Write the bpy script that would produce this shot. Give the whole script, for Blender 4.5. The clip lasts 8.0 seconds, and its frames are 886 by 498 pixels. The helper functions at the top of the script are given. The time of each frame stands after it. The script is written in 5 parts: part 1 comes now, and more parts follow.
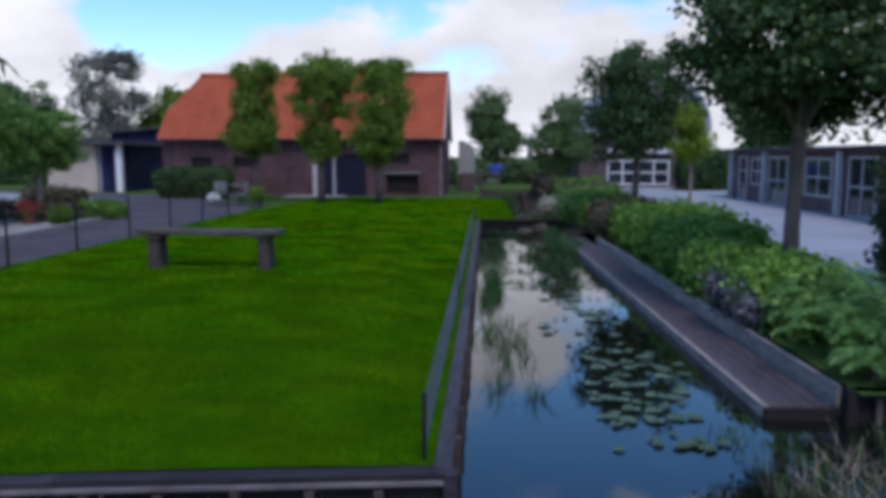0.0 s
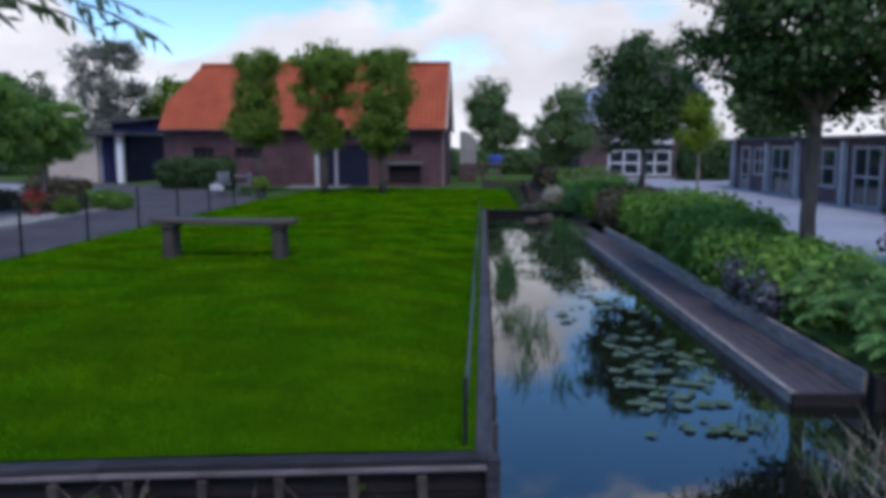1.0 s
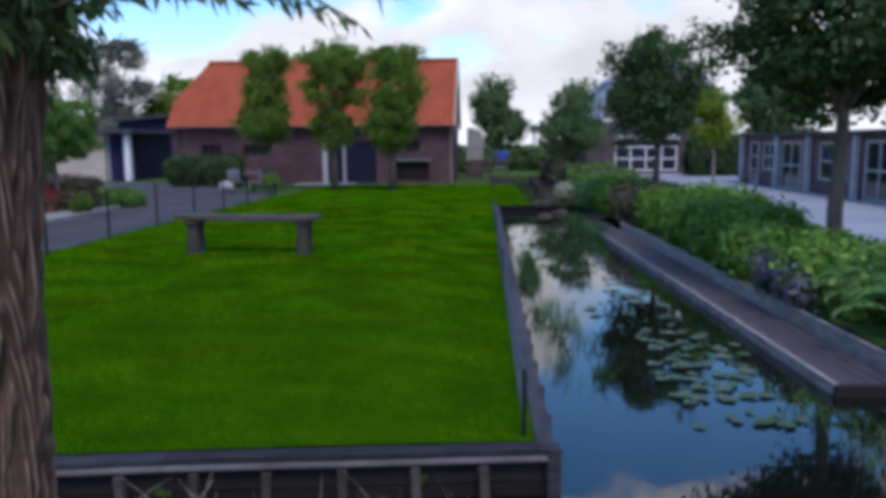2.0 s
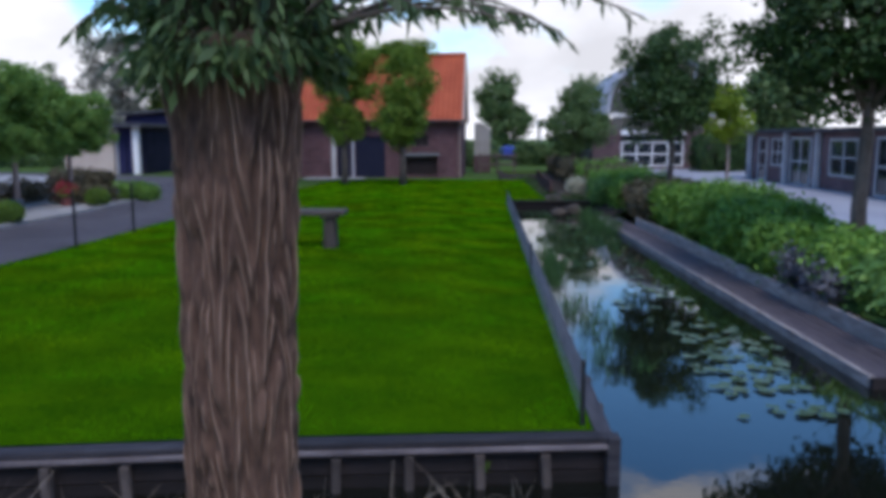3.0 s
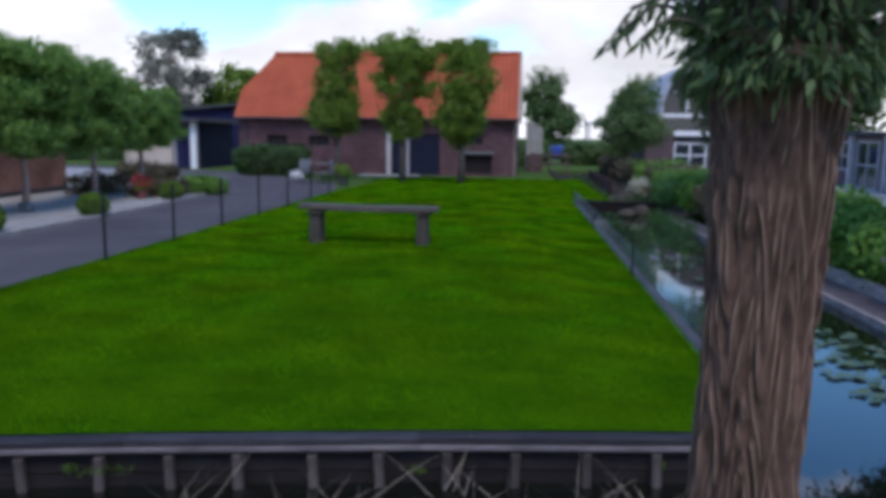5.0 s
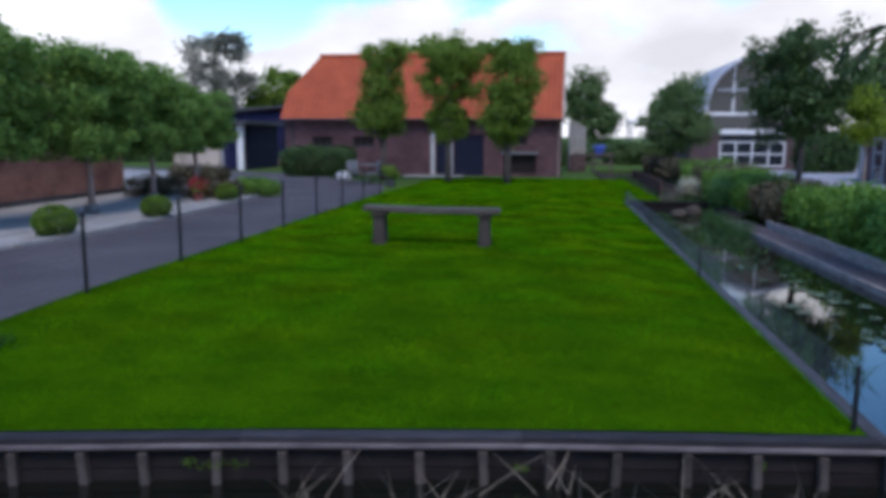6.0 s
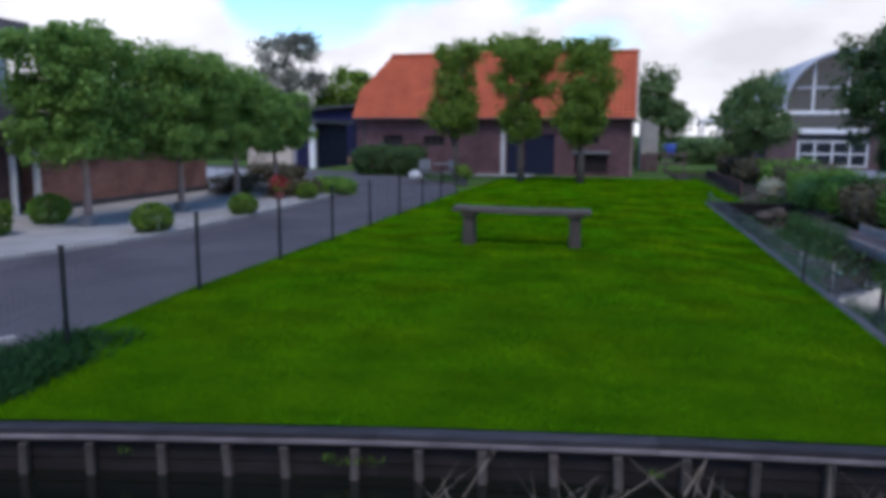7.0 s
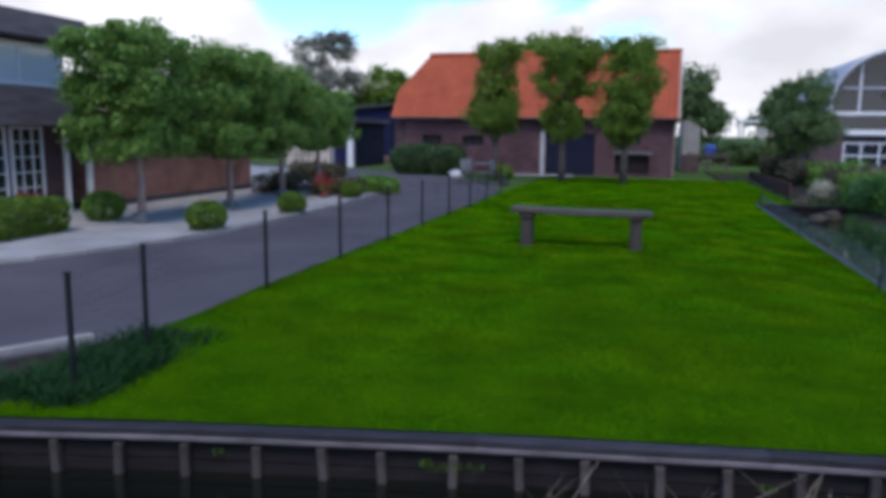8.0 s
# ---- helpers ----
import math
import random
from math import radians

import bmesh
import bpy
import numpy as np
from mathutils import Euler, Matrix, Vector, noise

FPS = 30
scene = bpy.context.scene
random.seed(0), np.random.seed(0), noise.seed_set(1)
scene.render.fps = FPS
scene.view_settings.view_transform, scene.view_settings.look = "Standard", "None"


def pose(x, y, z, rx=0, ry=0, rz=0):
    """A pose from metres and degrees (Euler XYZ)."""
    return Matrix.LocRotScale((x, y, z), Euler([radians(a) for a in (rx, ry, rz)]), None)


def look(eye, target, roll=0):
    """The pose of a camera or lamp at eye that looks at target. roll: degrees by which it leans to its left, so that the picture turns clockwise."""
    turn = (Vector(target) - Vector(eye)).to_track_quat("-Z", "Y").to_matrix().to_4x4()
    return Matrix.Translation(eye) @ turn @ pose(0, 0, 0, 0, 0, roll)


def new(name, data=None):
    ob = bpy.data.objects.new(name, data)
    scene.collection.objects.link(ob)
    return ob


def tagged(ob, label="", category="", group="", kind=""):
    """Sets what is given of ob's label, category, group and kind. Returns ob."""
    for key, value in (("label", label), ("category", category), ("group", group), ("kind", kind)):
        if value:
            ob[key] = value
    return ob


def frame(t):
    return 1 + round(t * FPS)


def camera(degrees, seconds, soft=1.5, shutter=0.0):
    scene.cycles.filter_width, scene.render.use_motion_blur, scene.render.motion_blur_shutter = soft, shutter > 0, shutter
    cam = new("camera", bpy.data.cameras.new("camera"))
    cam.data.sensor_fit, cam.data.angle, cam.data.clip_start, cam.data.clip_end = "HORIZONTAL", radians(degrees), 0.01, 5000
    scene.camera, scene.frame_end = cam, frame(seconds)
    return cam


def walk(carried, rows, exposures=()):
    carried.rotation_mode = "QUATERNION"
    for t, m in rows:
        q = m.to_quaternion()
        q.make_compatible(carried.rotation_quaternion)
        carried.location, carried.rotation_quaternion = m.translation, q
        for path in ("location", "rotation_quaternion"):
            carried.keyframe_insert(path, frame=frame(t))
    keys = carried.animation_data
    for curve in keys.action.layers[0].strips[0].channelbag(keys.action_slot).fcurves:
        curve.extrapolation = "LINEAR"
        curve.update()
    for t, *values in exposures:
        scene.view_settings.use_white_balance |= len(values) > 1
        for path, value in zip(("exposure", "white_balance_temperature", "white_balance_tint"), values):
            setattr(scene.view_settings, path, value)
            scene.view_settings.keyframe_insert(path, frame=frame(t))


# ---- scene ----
cam = camera(60.0, 8.0, soft=5.0)
PATH = [
    (0, (0.189, 0.294, 2.149), (0.076, 2.277, 1.909), 0.00),
    (0.5, (0.043, 0.285, 2.135), (-0.050, 2.266, 1.877), -0.10),
    (1, (-0.123, 0.257, 2.118), (-0.227, 2.237, 1.855), -0.04),
    (2.5, (-0.750, 0.129, 2.086), (-0.856, 2.107, 1.809), -0.36),
    (3, (-0.975, 0.021, 2.114), (-1.081, 1.998, 1.829), -0.10),
    (3.5, (-1.222, -0.005, 2.120), (-1.331, 1.971, 1.828), 0.35),
    (4, (-1.496, -0.035, 2.122), (-1.666, 1.935, 1.827), 0.54),
    (5.5, (-2.257, -0.233, 2.131), (-2.466, 1.735, 1.843), 0.58),
    (6, (-2.494, -0.351, 2.176), (-2.777, 1.607, 1.884), 0.23),
    (6.5, (-2.772, -0.453, 2.212), (-3.169, 1.485, 1.915), 0.37),
    (7, (-3.050, -0.499, 2.219), (-3.483, 1.431, 1.922), 0.28),
    (7.5, (-3.338, -0.467, 2.197), (-3.802, 1.456, 1.899), 0.26),
    (8, (-3.609, -0.487, 2.216), (-4.113, 1.426, 1.917), 0.57),
]
walk(cam, [(t, look(eye, target, roll)) for t, eye, target, roll in PATH], exposures=[(0.0, -0.08, 6060, 14), (1.0, -0.06, 6060, 14), (3.0, 0.15, 6100, 13), (8.0, 0.15, 6130, 13)])

# ---- world and light ----
SUN_AZ, SUN_EL = radians(166), radians(56)      # clockwise from +y
world = bpy.data.worlds.new("sky")
scene.world = world
world.use_nodes = True
wn, wl = world.node_tree.nodes, world.node_tree.links
wn.clear()


def wnode(kind, **props):
    n = wn.new(kind)
    for k, v in props.items():
        n.inputs[k].default_value = v
    return n


w_out, w_bg = wnode("ShaderNodeOutputWorld"), wnode("ShaderNodeBackground", Strength=0.15)
sky = wnode("ShaderNodeTexSky")
sky.sky_type, sky.sun_disc = "NISHITA", False
sky.sun_elevation, sky.sun_rotation = SUN_EL, SUN_AZ
sky.air_density, sky.dust_density, sky.ozone_density = 1.1, 0.2, 3.0
w_tc = wnode("ShaderNodeTexCoord")
w_map = wnode("ShaderNodeMapping", Location=(0.4, 0.15, 0.3), Scale=(1.0, 1.0, 2.1))
w_n1 = wnode("ShaderNodeTexNoise", Scale=2.6, Detail=7.0, Roughness=0.52, Distortion=0.25)
w_sep = wnode("ShaderNodeSeparateXYZ")
# fewer clouds overhead than low over the land
w_fall = wnode("ShaderNodeMapRange")
for k, v in (("From Min", 0.10), ("From Max", 0.38), ("To Min", 0.17), ("To Max", -0.07)):
    w_fall.inputs[k].default_value = v
# a blue gap between the clouds
w_gap = wnode("ShaderNodeVectorMath")
w_gap.operation = "DISTANCE"
w_gap.inputs[1].default_value = (-0.352, 0.918, 0.20)
w_gapr = wnode("ShaderNodeMapRange")
for k, v in (("From Min", 0.03), ("From Max", 0.175), ("To Min", -0.36), ("To Max", 0.0)):
    w_gapr.inputs[k].default_value = v
w_add, w_add2 = wnode("ShaderNodeMath"), wnode("ShaderNodeMath")
w_cov = wnode("ShaderNodeMapRange")
w_cov.interpolation_type = "SMOOTHSTEP"
for k, v in (("From Min", 0.50), ("From Max", 0.60)):
    w_cov.inputs[k].default_value = v
w_n2 = wnode("ShaderNodeTexNoise", Scale=3.4, Detail=5.0, Roughness=0.5)
w_tone = wnode("ShaderNodeMapRange")
for k, v in (("From Min", 0.38), ("From Max", 0.62), ("To Min", 4.8), ("To Max", 6.9)):
    w_tone.inputs[k].default_value = v
w_col = wnode("ShaderNodeCombineColor")
w_tint = wnode("ShaderNodeMath")
w_tint.operation = "MULTIPLY"
w_tint.inputs[1].default_value = 0.985
w_mix = wnode("ShaderNodeMix")
w_mix.data_type = "RGBA"
wl.new(w_tc.outputs["Generated"], w_map.inputs["Vector"])
wl.new(w_map.outputs["Vector"], w_n1.inputs["Vector"])
wl.new(w_map.outputs["Vector"], w_n2.inputs["Vector"])
wl.new(w_tc.outputs["Generated"], w_sep.inputs[0])
wl.new(w_tc.outputs["Generated"], w_gap.inputs[0])
wl.new(w_gap.outputs["Value"], w_gapr.inputs["Value"])
wl.new(w_sep.outputs["Z"], w_fall.inputs["Value"])
wl.new(w_n1.outputs[0], w_add.inputs[0])
wl.new(w_fall.outputs[0], w_add.inputs[1])
wl.new(w_add.outputs[0], w_add2.inputs[0])
w_gap2, w_gapr2, w_sum = wnode("ShaderNodeVectorMath"), wnode("ShaderNodeMapRange"), wnode("ShaderNodeMath")
w_gap2.operation = "DISTANCE"
w_gap2.inputs[1].default_value = (0.18, 0.965, 0.21)
for k, v in (("From Min", 0.0), ("From Max", 0.12), ("To Min", -0.22), ("To Max", 0.0)):
    w_gapr2.inputs[k].default_value = v
wl.new(w_tc.outputs["Generated"], w_gap2.inputs[0])
wl.new(w_gap2.outputs["Value"], w_gapr2.inputs["Value"])
wl.new(w_gapr.outputs[0], w_sum.inputs[0])
wl.new(w_gapr2.outputs[0], w_sum.inputs[1])
wl.new(w_sum.outputs[0], w_add2.inputs[1])
wl.new(w_add2.outputs[0], w_cov.inputs["Value"])
wl.new(w_n2.outputs[0], w_tone.inputs["Value"])
wl.new(w_tone.outputs[0], w_tint.inputs[0])
wl.new(w_tone.outputs[0], w_col.inputs["Red"])
wl.new(w_tint.outputs[0], w_col.inputs["Green"])
wl.new(w_tone.outputs[0], w_col.inputs["Blue"])
wl.new(w_cov.outputs[0], w_mix.inputs["Factor"])
w_hue = wnode("ShaderNodeHueSaturation", Saturation=1.25, Value=1.35)
wl.new(sky.outputs[0], w_hue.inputs["Color"])
wl.new(w_hue.outputs[0], w_mix.inputs["A"])
wl.new(w_col.outputs[0], w_mix.inputs["B"])
wl.new(w_mix.outputs["Result"], w_bg.inputs["Color"])
wl.new(w_bg.outputs[0], w_out.inputs[0])

sun = new("sun", bpy.data.lights.new("sun", "SUN"))
sun.data.energy, sun.data.angle, sun.data.color = 2.1, radians(22), (1.0, 0.94, 0.86)
to_sun = Vector((math.sin(SUN_AZ) * math.cos(SUN_EL), math.cos(SUN_AZ) * math.cos(SUN_EL), math.sin(SUN_EL)))
sun.matrix_world = look(to_sun * 50, (0, 0, 0))


# ---- materials ----
def material(name, c1, c2, scale=3.0, rough=0.8, bump=0.2, fine=40.0, metal=0.0, spec=0.3, stretch=(1, 1, 1), c3=None, island=0.0, each=0.0, depth=0.01, lo=0.36, hi=0.64, swirl=0.0):
    """Two-scale mottled surface; island and each: brightness spread per loose piece and per object."""
    m = bpy.data.materials.new(name)
    m.use_nodes = True
    n, l = m.node_tree.nodes, m.node_tree.links
    b = n["Principled BSDF"]
    b.inputs["Roughness"].default_value = rough
    b.inputs["Metallic"].default_value = metal
    b.inputs["Specular IOR Level"].default_value = spec
    tc, mp = n.new("ShaderNodeTexCoord"), n.new("ShaderNodeMapping")
    mp.inputs["Scale"].default_value = stretch
    l.new(tc.outputs["Object"], mp.inputs["Vector"])
    big, small = n.new("ShaderNodeTexNoise"), n.new("ShaderNodeTexNoise")
    big.inputs["Scale"].default_value, big.inputs["Detail"].default_value = scale, 4
    big.inputs["Distortion"].default_value = swirl
    small.inputs["Scale"].default_value, small.inputs["Detail"].default_value = fine, 3
    l.new(mp.outputs[0], big.inputs["Vector"])
    l.new(mp.outputs[0], small.inputs["Vector"])
    mix = n.new("ShaderNodeMath")
    mix.operation = "MULTIPLY_ADD"
    mix.inputs[1].default_value, mix.inputs[2].default_value = 0.4, 0.0
    l.new(small.outputs[0], mix.inputs[0])
    add = n.new("ShaderNodeMath")
    add.operation = "MULTIPLY_ADD"
    add.inputs[1].default_value = 0.6
    l.new(big.outputs[0], add.inputs[0])
    l.new(mix.outputs[0], add.inputs[2])
    ramp = n.new("ShaderNodeValToRGB")
    ramp.color_ramp.elements[0].position, ramp.color_ramp.elements[1].position = lo, hi
    ramp.color_ramp.elements[0].color, ramp.color_ramp.elements[1].color = (*c1, 1), (*c2, 1)
    if c3:
        e = ramp.color_ramp.elements.new(hi + 0.10)
        e.color = (*c3, 1)
    l.new(add.outputs[0], ramp.inputs[0])
    colour = ramp.outputs[0]
    for spread, kind, out in ((island, "ShaderNodeNewGeometry", "Random Per Island"), (each, "ShaderNodeObjectInfo", "Random")):
        if spread:
            src, rng, hsv = n.new(kind), n.new("ShaderNodeMapRange"), n.new("ShaderNodeHueSaturation")
            rng.inputs["To Min"].default_value, rng.inputs["To Max"].default_value = 1 - spread, 1 + spread
            l.new(src.outputs[out], rng.inputs["Value"])
            l.new(rng.outputs[0], hsv.inputs["Value"])
            l.new(colour, hsv.inputs["Color"])
            colour = hsv.outputs[0]
    l.new(colour, b.inputs["Base Color"])
    if bump:
        bp = n.new("ShaderNodeBump")
        bp.inputs["Strength"].default_value, bp.inputs["Distance"].default_value = bump, depth
        l.new(add.outputs[0], bp.inputs["Height"])
        l.new(bp.outputs[0], b.inputs["Normal"])
    return m


def leaf_material(name, dark, light, rough=0.45, glow=0.25, patch=0.0, spec=0.35):
    """Leaves, each a little different, that let some light through."""
    m = bpy.data.materials.new(name)
    m.use_nodes = True
    n, l = m.node_tree.nodes, m.node_tree.links
    b, out = n["Principled BSDF"], n["Material Output"]
    geo, ramp = n.new("ShaderNodeNewGeometry"), n.new("ShaderNodeValToRGB")
    ramp.color_ramp.elements[0].color, ramp.color_ramp.elements[1].color = (*dark, 1), (*light, 1)
    l.new(geo.outputs["Random Per Island"], ramp.inputs[0])
    tr, mix = n.new("ShaderNodeBsdfTranslucent"), n.new("ShaderNodeMixShader")
    mix.inputs[0].default_value = glow
    colour = ramp.outputs[0]
    if patch:
        tc, mp, no, rng, hsv = (n.new("ShaderNode" + k) for k in ("TexCoord", "Mapping", "TexNoise", "MapRange", "HueSaturation"))
        hue, no2 = n.new("ShaderNodeMapRange"), n.new("ShaderNodeTexNoise")
        no2.inputs["Scale"].default_value, no2.inputs["Detail"].default_value = 0.9, 5
        for k, v in (("From Min", 0.40), ("From Max", 0.62), ("To Min", 0.505), ("To Max", 0.462)):
            hue.inputs[k].default_value = v
        l.new(mp.outputs[0], no2.inputs["Vector"])
        l.new(no2.outputs[0], hue.inputs["Value"])
        l.new(hue.outputs[0], hsv.inputs["Hue"])
        mp.inputs["Scale"].default_value = (0.85, 1.0, 1)
        no.inputs["Scale"].default_value, no.inputs["Detail"].default_value, no.inputs["Roughness"].default_value = 1.25, 5, 0.62
        for k, v in (("From Min", 0.40), ("From Max", 0.60), ("To Min", 1 - patch), ("To Max", 1 + patch)):
            rng.inputs[k].default_value = v
        l.new(tc.outputs["Object"], mp.inputs["Vector"])
        l.new(mp.outputs[0], no.inputs["Vector"])
        l.new(no.outputs[0], rng.inputs["Value"])
        l.new(rng.outputs[0], hsv.inputs["Value"])
        l.new(colour, hsv.inputs["Color"])
        colour = hsv.outputs[0]
    l.new(colour, b.inputs["Base Color"])
    l.new(colour, tr.inputs["Color"])
    b.inputs["Roughness"].default_value, b.inputs["Specular IOR Level"].default_value = rough, spec
    l.new(b.outputs[0], mix.inputs[1])
    l.new(tr.outputs[0], mix.inputs[2])
    l.new(mix.outputs[0], out.inputs["Surface"])
    return m


def brick_material(name, c1, c2, mortar, axis="xz", bump=0.5):
    """Brick courses 65 mm high with 10 mm joints."""
    m = bpy.data.materials.new(name)
    m.use_nodes = True
    n, l = m.node_tree.nodes, m.node_tree.links
    b = n["Principled BSDF"]
    b.inputs["Roughness"].default_value, b.inputs["Specular IOR Level"].default_value = 0.9, 0.2
    tc, sep, com = n.new("ShaderNodeTexCoord"), n.new("ShaderNodeSeparateXYZ"), n.new("ShaderNodeCombineXYZ")
    l.new(tc.outputs["Object"], sep.inputs[0])
    l.new(sep.outputs[axis[0].upper()], com.inputs["X"])
    l.new(sep.outputs[axis[1].upper()], com.inputs["Y"])
    br = n.new("ShaderNodeTexBrick")
    br.inputs["Color1"].default_value, br.inputs["Color2"].default_value, br.inputs["Mortar"].default_value = (*c1, 1), (*c2, 1), (*mortar, 1)
    for k, v in (("Scale", 1.0), ("Mortar Size", 0.006), ("Brick Width", 0.22), ("Row Height", 0.075), ("Bias", -0.1)):
        br.inputs[k].default_value = v
    l.new(com.outputs[0], br.inputs["Vector"])
    no, hsv, rng = n.new("ShaderNodeTexNoise"), n.new("ShaderNodeHueSaturation"), n.new("ShaderNodeMapRange")
    no.inputs["Scale"].default_value, no.inputs["Detail"].default_value = 0.9, 6
    for k, v in (("From Min", 0.3), ("From Max", 0.7), ("To Min", 0.65), ("To Max", 1.25)):
        rng.inputs[k].default_value = v
    l.new(tc.outputs["Object"], no.inputs["Vector"])
    l.new(no.outputs[0], rng.inputs["Value"])
    l.new(rng.outputs[0], hsv.inputs["Value"])
    l.new(br.outputs["Color"], hsv.inputs["Color"])
    l.new(hsv.outputs[0], b.inputs["Base Color"])
    bp = n.new("ShaderNodeBump")
    bp.inputs["Strength"].default_value, bp.inputs["Distance"].default_value = bump, 0.006
    inv = n.new("ShaderNodeMath")
    inv.operation = "SUBTRACT"
    inv.inputs[0].default_value = 1.0
    l.new(br.outputs["Fac"], inv.inputs[1])
    l.new(inv.outputs[0], bp.inputs["Height"])
    l.new(bp.outputs[0], b.inputs["Normal"])
    return m


def water_material():
    m = bpy.data.materials.new("ditch_water")
    m.use_nodes = True
    n, l = m.node_tree.nodes, m.node_tree.links
    b = n["Principled BSDF"]
    b.inputs["Base Color"].default_value = (0.006, 0.007, 0.005, 1)
    b.inputs["Roughness"].default_value, b.inputs["IOR"].default_value = 0.03, 1.6
    b.inputs["Specular IOR Level"].default_value = 0.9
    tc, no, bp = n.new("ShaderNodeTexCoord"), n.new("ShaderNodeTexNoise"), n.new("ShaderNodeBump")
    no.inputs["Scale"].default_value, no.inputs["Detail"].default_value = 3.0, 3
    bp.inputs["Strength"].default_value, bp.inputs["Distance"].default_value = 0.05, 0.02
    l.new(tc.outputs["Object"], no.inputs["Vector"])
    l.new(no.outputs[0], bp.inputs["Height"])
    l.new(bp.outputs[0], b.inputs["Normal"])
    return m


def glass_material(name, tint=(0.02, 0.025, 0.03)):
    m = bpy.data.materials.new(name)
    m.use_nodes = True
    b = m.node_tree.nodes["Principled BSDF"]
    b.inputs["Base Color"].default_value = (*tint, 1)
    b.inputs["Roughness"].default_value, b.inputs["Specular IOR Level"].default_value = 0.04, 0.8
    return m


M_LAWN = material("lawn_turf", (0.018, 0.058, 0.001), (0.042, 0.10, 0.001), 1.1, 0.95, 0.5, 9, spec=0.0, stretch=(1, 1.6, 1))
M_BLADE = leaf_material("grass_blade", (0.035, 0.145, 0.001), (0.088, 0.245, 0.001), 0.95, 0.3, 0.42, 0.0)
M_FIELD = material("meadow", (0.04, 0.08, 0.015), (0.08, 0.13, 0.03), 0.12, 0.95, 0.4, 5, spec=0.1)
M_SOIL = material("bank_soil", (0.022, 0.018, 0.015), (0.055, 0.042, 0.033), 2.0, 0.95, 0.8, 18, spec=0.1)
M_ROAD = material("asphalt", (0.060, 0.051, 0.058), (0.108, 0.094, 0.104), 0.5, 0.85, 0.3, 90, spec=0.25)
M_GRAVEL = material("pale_gravel", (0.24, 0.225, 0.22), (0.38, 0.36, 0.355), 1.0, 0.9, 0.5, 60, spec=0.2)
M_COURT = material("pale_paving", (0.26, 0.256, 0.29), (0.37, 0.365, 0.40), 0.4, 0.8, 0.3, 30, spec=0.3)
M_KERB = material("kerb_concrete", (0.22, 0.205, 0.195), (0.35, 0.33, 0.31), 3, 0.85, 0.3, 50)
M_WATER = water_material()
M_PLANK = material("weathered_plank", (0.020, 0.019, 0.024), (0.05, 0.046, 0.052), 3.0, 0.85, 0.5, 30, stretch=(1, 6, 6), each=0.25, spec=0.2)
M_PLANKY = material("weathered_deck_board", (0.03, 0.028, 0.034), (0.075, 0.07, 0.079), 3.0, 0.75, 0.5, 30, stretch=(6, 1, 6), each=0.2, spec=0.25)
# Pale board wood; on the deck's fascia it also carries the light falling there.
M_FASCIA = material("pale_fascia_wood", (0.17, 0.14, 0.13), (0.42, 0.36, 0.335), 3.0, 0.9, 0.7, 30, stretch=(6, 1, 6), each=0.2, spec=0.1)
M_DECK = material("purple_grey_deck_board", (0.046, 0.036, 0.043), (0.105, 0.085, 0.096), 3.0, 0.7, 0.5, 30, stretch=(6, 1, 6), each=0.2, spec=0.3)
M_REDBOARD = material("red_brown_board", (0.06, 0.028, 0.024), (0.13, 0.062, 0.052), 3.0, 0.85, 0.5, 30, stretch=(5, 5, 1), each=0.25)
# Near-black boards; on the deck's stakes the colour stands for shade below it.
M_BOARD = material("near_black_board", (0.007, 0.005, 0.005), (0.022, 0.016, 0.016), 3.0, 0.85, 0.5, 30, stretch=(1, 6, 6), each=0.3)
M_STAKE = material("grey_stake_wood", (0.040, 0.031, 0.029), (0.10, 0.080, 0.072), 4.0, 0.9, 0.6, 30, stretch=(5, 5, 1), each=0.3)
M_BENCH = material("old_oak_beam", (0.042, 0.034, 0.029), (0.10, 0.083, 0.071), 3.0, 0.8, 0.6, 25, stretch=(1, 6, 6), each=0.1)
M_BENCHLEG = material("dark_bench_leg", (0.03, 0.024, 0.022), (0.075, 0.06, 0.053), 4.0, 0.85, 0.6, 25, stretch=(5, 5, 1))
M_STEEL = material("black_fence_steel", (0.012, 0.013, 0.016), (0.025, 0.027, 0.03), 6, 0.5, 0.1, 40, metal=0.3)
M_WIRE = material("galvanised_wire", (0.10, 0.115, 0.15), (0.17, 0.19, 0.23), 6, 0.55, 0.1, 40, metal=0.3)
M_RAIL = material("pale_worn_rail", (0.085, 0.07, 0.075), (0.19, 0.16, 0.165), 3.0, 0.8, 0.5, 30, stretch=(1, 6, 6), each=0.2, spec=0.2)
M_BARK = material("willow_bark", (0.022, 0.011, 0.009), (0.135, 0.076, 0.057), 9.0, 0.9, 0.8, 70, stretch=(1, 1, 0.3), depth=0.008)


